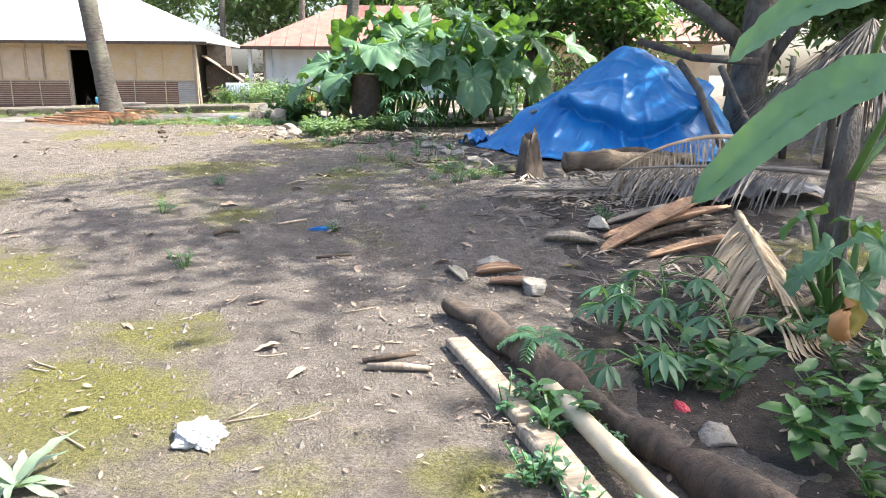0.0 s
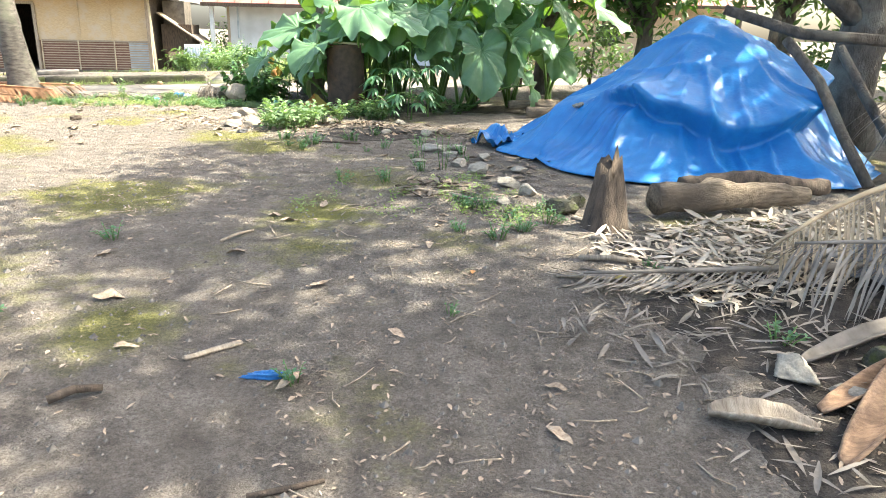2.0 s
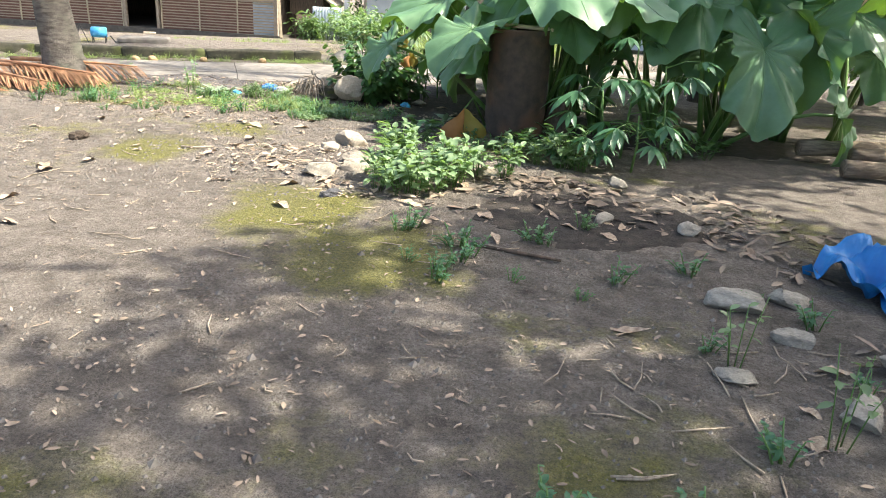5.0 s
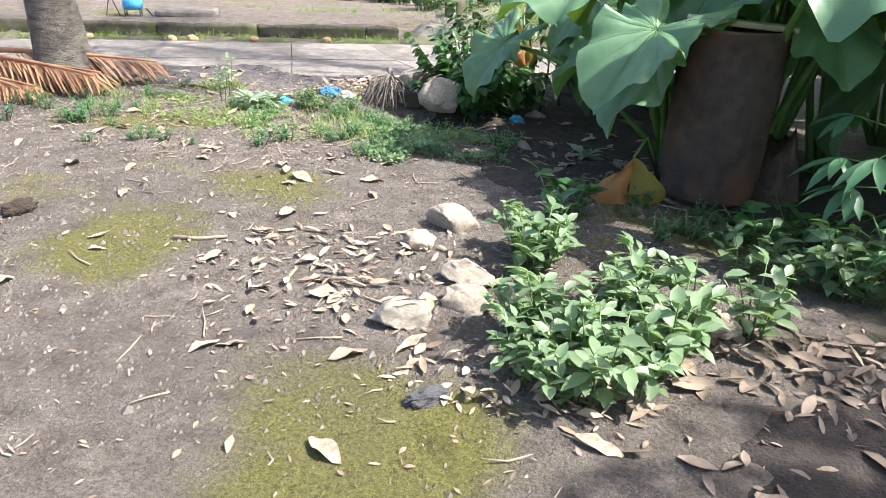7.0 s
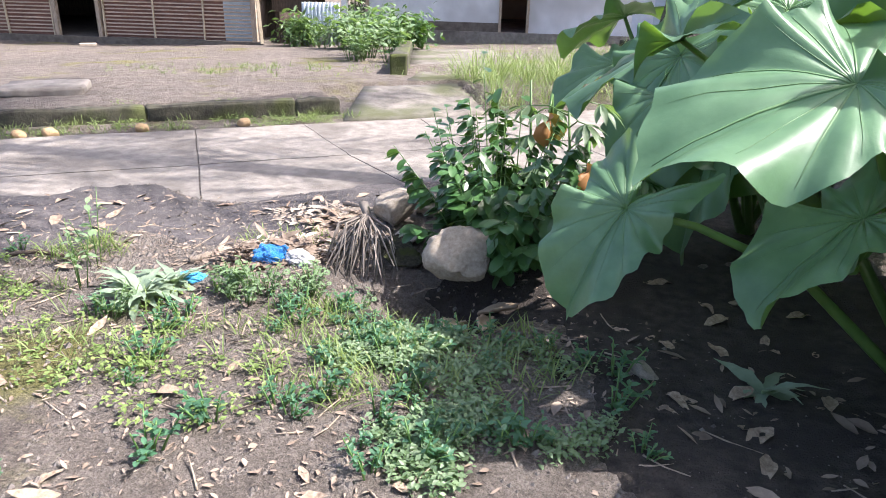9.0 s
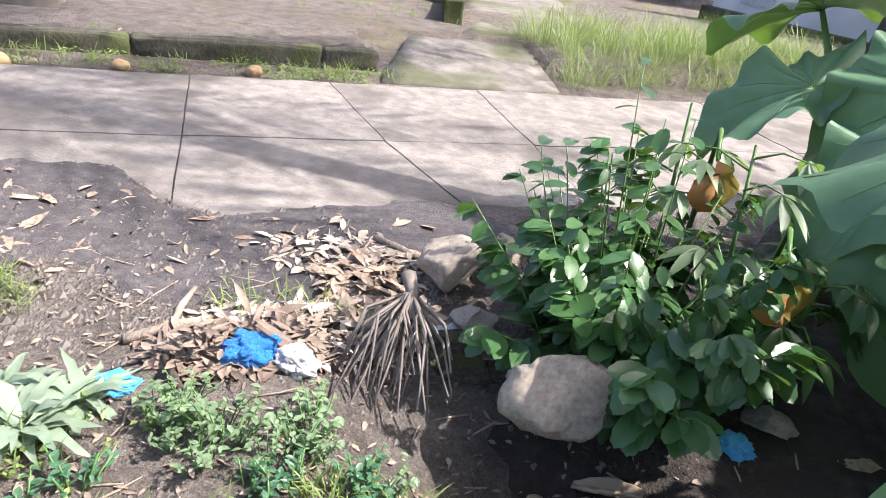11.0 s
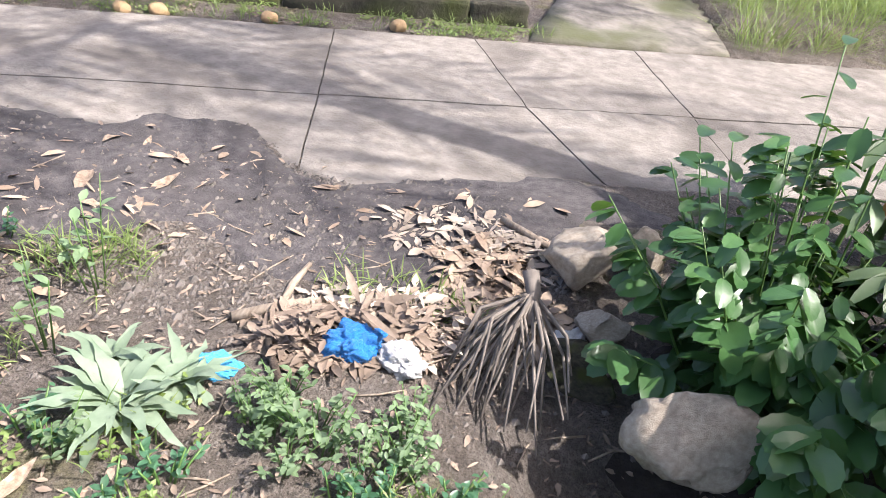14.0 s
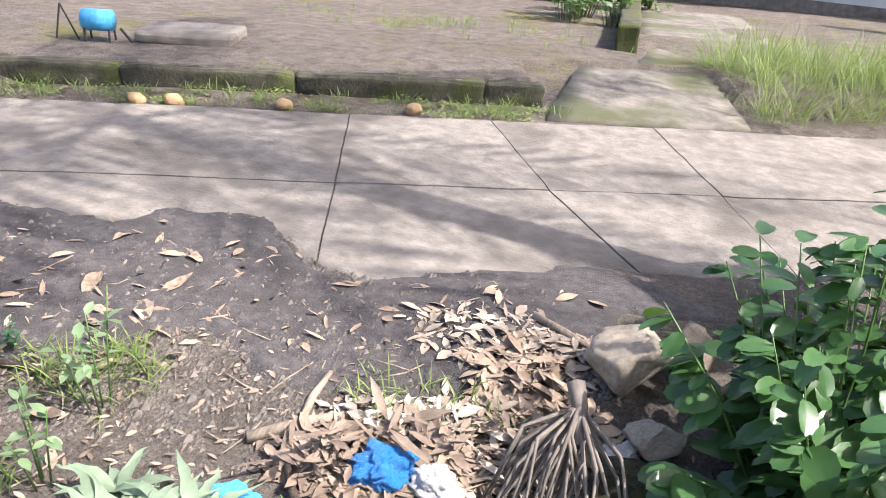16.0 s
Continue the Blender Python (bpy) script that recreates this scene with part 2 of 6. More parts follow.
MAT = plain("bamboo_mat_wall", (0.42, 0.31, 0.18), (0.58, 0.45, 0.28), 12, 0.8, 0.5, (1, 1, 6), stain=(0.5, 0.42, 0.31))
SLAT = plain("bamboo_slat", (0.30, 0.23, 0.17), (0.46, 0.37, 0.28), 8, 0.75, 0.4, (1, 8, 8), vary=0.2)
BACKRED = plain("red_panel", (0.15, 0.075, 0.055), (0.22, 0.115, 0.085), 6, 0.85, 0.3)
WHITEWALL = plain("whitewash", (0.52, 0.55, 0.57), (0.68, 0.70, 0.72), 2.5, 0.9, 0.2, stain=(0.42, 0.43, 0.43))
TANWALL = plain("tan_wall", (0.42, 0.33, 0.24), (0.52, 0.42, 0.31), 3, 0.9, 0.2)
DARKPLINTH = plain("dark_plinth", (0.07, 0.06, 0.05), (0.16, 0.14, 0.115), 6, 0.95, 0.5)
ZINC = plain("zinc_sheet", (0.30, 0.36, 0.40), (0.48, 0.54, 0.58), 4, 0.5, 0.2, metal=0.3)
IRON = plain("dark_iron", (0.025, 0.025, 0.025), (0.06, 0.055, 0.05), 10, 0.7, 0.3)
HUSK = plain("coconut_husk", (0.34, 0.22, 0.11), (0.55, 0.39, 0.22), 12, 0.9, 0.6, vary=0.15)


# ---- mesh helpers ----
def obj(name, bm, material, parent=None, label="", smooth=True):
    me = bpy.data.meshes.new(name)
    bm.to_mesh(me)
    bm.free()
    for p in me.polygons:
        p.use_smooth = smooth
    me.materials.append(material)
    o = new(name, me)
    if parent:
        o.parent = parent
    if label:
        o["label"] = label
    return o


part = obj


def mesh_obj(name, verts, faces, material, parent=None, smooth=True, label=""):
    me = bpy.data.meshes.new(name)
    me.from_pydata(verts, [], faces)
    me.materials.append(material)
    me.polygons.foreach_set("use_smooth", [smooth] * len(me.polygons))
    o = new(name, me)
    if parent:
        o.parent = parent
    if label:
        o["label"] = label
    return o


def empty(name, m, label, category, group="", kind=""):
    e = new(name)
    e.empty_display_size = 0.1
    e.matrix_world = m
    return tagged(e, label, category, group, kind)


def box(bm, sx, sy, sz, m=None, bevel=0.0):
    r = bmesh.ops.create_cube(bm, size=1, matrix=(m or Matrix()) @ Matrix.Diagonal((sx, sy, sz, 1)))
    if bevel:
        es = list({e for v in r["verts"] for e in v.link_edges})
        bmesh.ops.bevel(bm, geom=es, offset=bevel, segments=1, affect="EDGES", profile=0.5)
    return bm


def tube_into(verts, faces, pts, radii, seg=8):
    """A tapering tube along points."""
    base = len(verts)
    pts = [Vector(p) for p in pts]
    side = None
    for i, p in enumerate(pts):
        d = (pts[min(i + 1, len(pts) - 1)] - pts[max(i - 1, 0)]).normalized()
        if side is None:
            side = d.orthogonal().normalized()
        side = (side - d * side.dot(d)).normalized()
        other = d.cross(side)
        for k in range(seg):
            a = 2 * math.pi * k / seg
            verts.append(p + (side * math.cos(a) + other * math.sin(a)) * radii[i])
    for i in range(len(pts) - 1):
        for k in range(seg):
            a, b = base + i * seg + k, base + i * seg + (k + 1) % seg
            faces.append((a, b, b + seg, a + seg))
    faces.append(tuple(base + k for k in reversed(range(seg))))
    faces.append(tuple(base + (len(pts) - 1) * seg + k for k in range(seg)))


def tube(name, pts, radii, material, parent=None, seg=8, rough=0.0, label=""):
    v, f = [], []
    tube_into(v, f, pts, radii, seg)
    if rough:
        v = [p + noise.noise_vector(p * 6.0) * rough for p in v]
    return mesh_obj(name, v, f, material, parent, label=label)


def rnd(a, b):
    return random.uniform(a, b)


def slab_face(bm, pts, thick):
    """A sheet of given corners with a thickness downwards."""
    top = [bm.verts.new(p) for p in pts]
    low = [bm.verts.new((p[0], p[1], p[2] - thick)) for p in pts]
    bm.faces.new(top)
    bm.faces.new(low[::-1])
    n = len(pts)
    for i in range(n):
        bm.faces.new((low[i], low[(i + 1) % n], top[(i + 1) % n], top[i]))


# ---- the lie of the land ----
RD = radians(27)
UX, UY = math.cos(RD), math.sin(RD)
ROAD_NEAR, ROAD_MID, ROAD_FAR, KERB = 14.35, 15.65, 16.95, 17.46


def uv(x, y):
    return x * UX + y * UY, -x * UY + y * UX


def xy(u, v):
    return u * UX - v * UY, u * UY + v * UX


def step(a, b, x):
    t = min(1, max(0, (x - a) / (b - a)))
    return t * t * (3 - 2 * t)


def land(x, y):
    z = float(np.interp(y, [-30, -6, 0, 2.4, 5, 9, 11, 13, 60], [-0.6, -0.36, -0.25, -0.22, -0.05, 0.01, 0.04, 0.0, 0.0]))
    u, v = uv(x, y)
    p = Vector((x, y, 0))
    n = noise.noise(p * 0.8) * 0.03 + noise.noise(p * 3.1) * 0.012 + noise.noise(p * 9) * 0.006
    if v < KERB:
        ragged = noise.noise(p * 1.3) * 0.3 + noise.noise(p * 6) * 0.22 + noise.noise(p * 15) * 0.1
        dirt = 15.25 - 0.5 * step(1.7, 2.5, u)
        z = z * (1 - step(13.2, 14.2, v)) + n
        sink = step(dirt - 0.25, dirt + 0.25, v + ragged * 0.5) * 0.06
        z += 0.02 * step(13.6, 14.1, v) * (1 - step(dirt - 0.2, dirt + 0.15, v + ragged * 0.5))
        z -= sink * (1 - step(ROAD_FAR - 0.02, ROAD_FAR + 0.03, v))
        z -= 0.28 * math.exp(-(((x + 2.93) / 0.38) ** 2 + ((y - 12.98) / 0.3) ** 2))
        z -= 0.06 * math.exp(-(((x + 1.7) / 0.9) ** 2 + ((y - 12.9) / 0.8) ** 2))
        z += 0.05 * math.exp(-(((x + 3.75) / 0.5) ** 2 + ((y - 13.0) / 0.3) ** 2))
        z += 0.10 * math.exp(-(((x - 2.6) / 2.2) ** 2 + ((y - 4.2) / 0.9) ** 2))
    else:
        if 3.75 < u < 5.5 and v < 18.35:
            return -0.06 + 0.13 * (v - 17.0) / 1.3
        z = 0.16 - 0.06 * min(max(v - KERB - 1.5, 0), 10) + n
        if y > 40:
            z = -0.4 + n
    return z


def terrain():
    xs = np.concatenate([[-900, -300, -120, -60, -35, -24], np.arange(-18, -8, 0.4), np.arange(-8, 5, 0.075), np.arange(5, 12, 0.4), [14, 20, 35, 70, 150, 400, 900]])
    ys = np.concatenate([[-600, -150, -40, -15, -8], np.arange(-5, -2.5, 0.3), np.arange(-2.5, 19, 0.075), np.arange(19, 32, 0.4), [34, 40, 50, 70, 120, 300, 900]])
    verts = [(x, y, land(x, y)) for y in ys for x in xs]
    w = len(xs)
    faces = [(j * w + i, j * w + i + 1, (j + 1) * w + i + 1, (j + 1) * w + i) for j in range(len(ys) - 1) for i in range(w - 1)]
    o = mesh_obj("ground", verts, faces, SOIL)
    tagged(o, "bare trodden earth yard with green moss patches", "ground", kind="structure")


terrain()


def patch(name, blobs, material, label, cell=0.04, lift=0.008):
    """A ragged thin spread of another soil that follows the ground."""
    verts, faces, index = [], [], {}

    def depth(x, y):
        q = Vector((x, y, 0))
        wob = 0.5 * noise.noise(q * 1.8) + 0.35 * noise.noise(q * 7)
        return min(((x - cx) / rx) ** 2 + ((y - cy) / ry) ** 2 for cx, cy, rx, ry in blobs) + wob

    def corner(i, j):
        if (i, j) not in index:
            index[i, j] = len(verts)
            x, y = i * cell, j * cell
            verts.append((x, y, land(x, y) + lift - 0.03 * step(0.8, 1.15, depth(x, y)) + 0.006 * noise.noise(Vector((x * 19, y * 19, 2)))))
        return index[i, j]

    done = set()
    for cx, cy, rx, ry in blobs:
        for i in range(int((cx - rx * 1.5) / cell), int((cx + rx * 1.5) / cell)):
            for j in range(int((cy - ry * 1.5) / cell), int((cy + ry * 1.5) / cell)):
                x, y = i * cell, j * cell
                if (i, j) not in done and depth(x, y) < 1.15:
                    done.add((i, j))
                    faces.append((corner(i, j), corner(i + 1, j), corner(i + 1, j + 1), corner(i, j + 1)))
    tagged(mesh_obj(name, verts, faces, material), label, "soil", kind="structure")


# damp soil sheet; its dark colour also holds shade from plants and tree
patch("dark_soil", [(-1.3, 12.7, 1.1, 1.15), (-0.2, 12.2, 1.3, 0.95), (1.2, 12.2, 1.3, 0.8), (-2.4, 13.35, 0.65, 0.5), (-1.6, 14.2, 0.9, 0.8), (2.1, 1.0, 0.9, 1.9), (2.4, 3.4, 1.1, 0.8), (2.2, -0.9, 0.8, 0.8), (-0.15, 9.1, 0.75, 0.55), (-1.55, 11.9, 0.7, 0.8)], SHADE_HUMUS, "dark damp soil, its colour darkened further for plant and tree shade")
patch("road_grit", [(-3.55, 14.5, 0.55, 0.2), (-5.6, 13.75, 1.0, 0.75), (-6.9, 13.2, 1.1, 0.7), (-4.4, 13.75, 0.75, 0.4), (-3.9, 14.2, 0.6, 0.3)], GRIT, "dark washed grit spread over the road edge")


def on_land(x, y, lift=0.0):
    return land(x, y) + lift


# ---- road, gutter kerb ----
def road():
    e = empty("road", Matrix(), "narrow pale concrete slab road with cracked joints", "road", kind="structure")
    near = [-14, -9.3, -4.7, -2.4, -0.05, 2.22, 3.85, 4.45, 5.6, 6.8, 9.1, 11.4, 16]
    mid = [-14, -9.3, -4.7, -2.4, -0.08, 2.27, 3.49, 4.53, 5.65, 6.8, 9.1, 11.4, 16]
    far = [-14, -9.3, -4.7, -2.4, -0.14, 2.30, 3.33, 4.56, 5.7, 6.8, 9.1, 11.4, 16]
    for v0, v1, lo, hi in ((ROAD_NEAR - 0.3, ROAD_MID, near, mid), (ROAD_MID, ROAD_FAR, mid, far)):
        for i in range(len(near) - 1):
            g = 0.0045
            dz = rnd(-0.004, 0.004)
            pts = [(lo[i] + g, v0 + g), (lo[i + 1] - g, v0 + g), (hi[i + 1] - g, v1 - g), (hi[i] + g, v1 - g)]
            bm = bmesh.new()
            slab_face(bm, [(*xy(*p), dz) for p in pts], 0.12)
            bmesh.ops.subdivide_edges(bm, edges=bm.edges[:], cuts=9, use_grid_fill=True)
            for w in bm.verts:
                w.co += noise.noise_vector(w.co * 7) * 0.006 + Vector((0, 0, noise.noise(w.co * 2) * 0.006))
            part("slab", bm, CONCRETE, e, smooth=False)
    bm = bmesh.new()
    slab_face(bm, [(*xy(*p), -0.022) for p in ((-14, ROAD_NEAR - 0.28), (16, ROAD_NEAR - 0.28), (16, ROAD_FAR - 0.01), (-14, ROAD_FAR - 0.01))], 0.05)
    part("joint_filler", bm, PEBBLE, e, "dirt packed in the slab joints", smooth=False)
    k = empty("kerb", Matrix(), "mossy dark stone gutter kerb along the road", "kerb", kind="structure")
    u = -14.0
    while u < 3.75:
        L = rnd(0.9, 1.6)
        L = min(L, 3.8 - u)
        bm = bmesh.new()
        box(bm, L - 0.004, 0.13, 0.26, None, 0.02)
        bmesh.ops.subdivide_edges(bm, edges=bm.edges[:], cuts=7, use_grid_fill=True)
        for w in bm.verts:
            q = w.co + Vector((u, 0, 0))
            w.co += noise.noise_vector(q * 5) * 0.02 + noise.noise_vector(q * 16) * 0.016
        o = part("kerbstone", bm, MOSSY, k)
        x, y = xy(u + L / 2, KERB)
        o.matrix_basis = pose(x, y, 0.036, rnd(-2, 2), rnd(-0.3, 0.3), 27)
        u += L
    # broken concrete ramp and the path up to the pale house
    for name, pts, z, lab in (("ramp_slab", [(3.75, 17.02), (5.35, 17.0), (5.6, 18.35), (4.3, 18.3)], 0.012, "broken pale concrete ramp beside the road"),
                              ("path_slab", [(4.9, 18.4), (6.5, 18.4), (8.6, 24.0), (6.9, 24.4)], 0.175, "grey concrete path with moss along its edge")):
        bm = bmesh.new()
        low = [bm.verts.new((*xy(*p), z - 0.3)) for p in pts]
        top = [bm.verts.new((*xy(*p), z + (0.12 if i > 1 and name == "ramp_slab" else (-0.3 if i > 1 else 0.0)))) for i, p in enumerate(pts)]
        bm.faces.new(top)
        bm.faces.new(low[::-1])
        for i in range(4):
            bm.faces.new((low[i], low[(i + 1) % 4], top[(i + 1) % 4], top[i]))
        bmesh.ops.subdivide_edges(bm, edges=bm.edges[:], cuts=6, use_grid_fill=True)
        for w in bm.verts:
            w.co += noise.noise_vector(w.co * 4) * 0.02
        tagged(obj(name, bm, WORNCONCRETE), lab, "path", kind="structure")
    bm = bmesh.new()
    box(bm, 0.22, 5.0, 0.3)
    bmesh.ops.subdivide_edges(bm, edges=bm.edges[:], cuts=7, use_grid_fill=True)
    for w in bm.verts:
        w.co += noise.noise_vector(w.co * 4) * 0.03
    o = tagged(obj("path_edge", bm, MOSSY), "moss-covered low edging of the concrete path", "edging", kind="structure")
    x, y = xy(5.75, 21.3)
    o.matrix_world = pose(x, y, 0.12, -3.4, 0, 8)


road()


# ---- houses ----
def bar(name, a, b, sx, sy, material, parent, label=""):
    """A squared bar from a to b."""
    a, b = Vector(a), Vector(b)
    bm = bmesh.new()
    m = Matrix.Translation((a + b) / 2) @ (b - a).to_track_quat("Z", "Y").to_matrix().to_4x4()
    box(bm, sx, sy, (b - a).length, m)
    return part(name, bm, material, parent, label, smooth=False)


def panel(name, x0, x1, z0, z1, y, t, material, parent, label=""):
    bm = bmesh.new()
    box(bm, x1 - x0, t, z1 - z0, Matrix.Translation(((x0 + x1) / 2, y, (z0 + z1) / 2)))
    return part(name, bm, material, parent, label, smooth=False)


def hip_roof(e, x0, x1, y0, y1, z, h, over, ridge, material, ribs=True):
    X0, X1, Y0, Y1 = x0 - over, x1 + over, y0 - over, y1 + over
    ym = (Y0 + Y1) / 2
    a, b = (X0 + X1) / 2 - ridge / 2, (X0 + X1) / 2 + ridge / 2
    for nm, pts in (("roof_front", [(X0, Y0, z), (X1, Y0, z), (b, ym, z + h), (a, ym, z + h)]), ("roof_back", [(X1, Y1, z), (X0, Y1, z), (a, ym, z + h), (b, ym, z + h)]),
                    ("roof_side", [(X1, Y0, z), (X1, Y1, z), (b, ym, z + h)]), ("roof_side", [(X0, Y1, z), (X0, Y0, z), (a, ym, z + h)])):
        bm = bmesh.new()
        slab_face(bm, pts, 0.05)
        part(nm, bm, material, e, smooth=False)
    if ribs:
        n = int((X1 - X0) / 0.6)
        for i in range(1, n):
            v, f = [], []
            x = X0 + (X1 - X0) * i / n
            t = min(1, (x - X0) / (a - X0) if x < a else ((X1 - x) / (X1 - b) if x > b else 1))
            tube_into(v, f, [(x, Y0, z + 0.01), (x, Y0 + (ym - Y0) * t, z + h * t + 0.01)], [0.018, 0.018], 4)
            mesh_obj("rib", v, f, material, e)
    bar("fascia", (X0, Y0 - 0.02, z - 0.08), (X1, Y0 - 0.02, z - 0.08), 0.03, 0.12, DARKWOOD, e)


def bamboo_house():
    e = empty("bamboo_house", pose(-8.95, 26.55, -0.42, 0, 0, 3), "bamboo-walled house with a pale metal hip roof and open door", "house")
    W = 11.6
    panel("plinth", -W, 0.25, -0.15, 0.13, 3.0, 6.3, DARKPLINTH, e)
    d0, d1 = -4.78, -3.72
    for nm, x0, x1, z0, z1 in (("wall", d1, 0, 1.1, 2.6), ("wall", -W, d0, 1.1, 2.6), ("wall", d0, d1, 2.3, 2.6)):
        panel(nm, x0, x1, z0, z1, 0.05, 0.06, MAT, e, "tan woven bamboo panel")
    panel("lower_wall", d1, -0.72, 0.13, 1.1, 0.08, 0.04, BACKRED, e, "red-brown lower panel")
    panel("lower_wall", -0.72, 0, 0.13, 1.1, 0.08, 0.04, ZINC, e, "grey lower panel")
    panel("lower_wall", -W, d0, 0.13, 1.1, 0.08, 0.04, BACKRED, e)
    for x0, x1 in ((d1 + 0.1, 0), (-W, d0 - 0.1)):
        for k in range(11):
            z = 0.2 + k * 0.082
            bar("slat", (x0, 0.035, z), (x1, 0.035, z + rnd(-0.01, 0.01)), 0.026, 0.03, SLAT, e)
        bar("rail", (x0, 0.02, 1.1), (x1, 0.02, 1.1), 0.05, 0.06, WOOD, e)
        n = max(1, round((x1 - x0) / 1.15))
        for k in range(n + 1):
            x = x0 + (x1 - x0) * k / n
            bar("batten", (x, 0.0, 0.13), (x + rnd(-0.03, 0.03), 0.0, 1.12), 0.05, 0.03, BAMBOO, e)
    for x in (d0, d1):
        bar("door_frame", (x, 0.0, 0.13), (x, 0.0, 2.32), 0.09, 0.12, WOOD, e)
    bar("door_frame", (d0, 0.0, 2.32), (d1, 0.0, 2.32), 0.12, 0.09, WOOD, e)
    bm = bmesh.new()
    box(bm, 0.04, 0.8, 2.1, Matrix.Translation((d1 - 0.06, 0.5, 1.2)))
    part("door", bm, WOOD, e, "plank door swung inwards", smooth=False)
    for x in (-7.4, -6.4, -5.75, -2.3, -1.25):
        bar("stud", (x, 0.0, 1.12), (x, 0.0, 2.55), 0.05, 0.03, WOOD if x < -5 else MAT, e)
    panel("shutter", -7.3, -6.5, 1.2, 2.35, 0.0, 0.04, TANWALL, e, "closed pale shutter")
    panel("shutter", -6.38, -5.8, 1.2, 2.35, 0.0, 0.04, TANWALL, e)
    bar("corner_post", (0.02, 0, 0), (0.02, 0, 2.6), 0.12, 0.12, WOOD, e)
    bar("corner_post", (0.22, -0.15, 0.1), (0.12, -0.2, 2.6), 0.07, 0.07, BAMBOO, e)
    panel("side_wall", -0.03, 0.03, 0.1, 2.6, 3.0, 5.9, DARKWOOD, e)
    panel("side_wall", -W - 0.03, -W + 0.03, 0.1, 2.6, 3.0, 5.9, MAT, e)
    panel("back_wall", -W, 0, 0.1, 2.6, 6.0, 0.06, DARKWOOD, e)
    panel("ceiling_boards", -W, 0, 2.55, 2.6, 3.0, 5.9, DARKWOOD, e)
    hip_roof(e, -W, 0, 0, 6, 2.62, 2.5, 0.7, 2.6, ROOFWHITE)
    # dark lean-to against the end wall
    c = empty("lean_to_shed", pose(-8.85, 27.3, -0.4, 0, 0, 3), "dark timber lean-to shed on stilts beside the house", "shed")
    panel("shed_wall", 0.1, 1.15, 0.75, 1.7, 0.6, 1.2, DARKWOOD, c)
    panel("shed_wall", 0.1, 0.85, 1.7, 2.5, 0.9, 1.0, DARKPLINTH, c)
    bm = bmesh.new()
    slab_face(bm, [(0.05, -0.25, 2.1), (1.55, -0.25, 1.1), (1.55, 1.4, 1.1), (0.05, 1.4, 2.1)], 0.05)
    part("shed_roof", bm, WOOD, c, smooth=False)
    for x in (0.2, 1.05):
        bar("stilt", (x, 0.1, -0.05), (x, 0.1, 0.8), 0.08, 0.08, DARKWOOD, c)


bamboo_house()


def white_house():
    e = empty("whitewashed_house", pose(-6.6, 28.6, -0.35, 0, 0, 2), "whitewashed house with a faded red roof and dark doorway", "house")
    L = 9.2
    panel("plinth", -0.3, L, -0.2, 0.3, 2.6, 5.4, CONCRETE, e)
    d0, d1 = 3.35, 4.05
    panel("wall", 0, d0, 0.3, 2.5, 0.0, 0.12, WHITEWALL, e)
    panel("wall", d1, L, 0.3, 2.5, 0.0, 0.12, WHITEWALL, e)
    panel("wall", d0, d1, 2.15, 2.5, 0.0, 0.12, WHITEWALL, e)
    panel("stained_skirting", 0, d0, 0.3, 0.52, -0.07, 0.02, DARKPLINTH, e)
    for x in (-0.05, L):
        panel("side_wall", x - 0.06, x + 0.06, 0.3, 2.5, 2.5, 5.0, TANWALL, e)
    panel("back_wall", 0, L, 0.3, 2.5, 5.0, 0.12, TANWALL, e)
    bar("porch_post", (-0.55, -0.5, 0), (-0.55, -0.5, 2.4), 0.14, 0.14, WHITEWALL, e)
    bar("drain_pipe", (0.3, -0.1, 1.2), (0.3, -0.1, 2.4), 0.06, 0.06, ZINC, e)
    bar("door_frame", (d0, -0.05, 0.3), (d0, -0.05, 2.2), 0.07, 0.1, WOOD, e)
    bar("door_frame", (d1, -0.05, 0.3), (d1, -0.05, 2.2), 0.07, 0.1, WOOD, e)
    hip_roof(e, 0, L, 0, 5, 2.45, 1.9, 0.85, 3.4, ROOFRED)
    # walled porch wing that faces the path
    w = empty("porch_wing", pose(-0.35, 25.6, -0.2, 0, 0, -38), "pale plastered porch wing with a stained stone base", "porch")
    panel("wall", 0, 5, 0.3, 2.3, 0, 0.15, WHITEWALL, w)
    panel("base", -0.1, 5.1, -0.3, 0.35, -0.12, 0.35, MOSSY, w)
    panel("shutter", 0.5, 1.1, 0.5, 1.5, -0.09, 0.03, ZINC, w)


white_house()


def far_house():
    e = empty("far_house", pose(5.8, 33.0, -0.3, 0, 0, -4), "distant tan house with a faded red roof", "house")
    panel("wall", 0, 8, 0, 2.9, 0.0, 0.12, TANWALL, e)
    panel("side_wall", -0.06, 0.06, 0, 2.9, 2.5, 4.9, TANWALL, e)
    panel("side_wall", 7.94, 8.06, 0, 2.9, 2.5, 4.9, TANWALL, e)
    panel("back_wall", 0, 8, 0, 2.9, 5, 0.12, TANWALL, e)
    panel("door", 0.6, 1.4, 0, 2.1, -0.08, 0.04, DARKWOOD, e)
    panel("window", 2.6, 3.6, 1.1, 2.0, -0.08, 0.04, IRON, e)
    bar("porch_post", (-0.6, -0.9, 0), (-0.6, -0.9, 2.8), 0.16, 0.16, WHITEWALL, e)
    hip_roof(e, 0, 8, 0, 5, 2.85, 1.9, 1.1, 2.0, ROOFRED)


far_house()


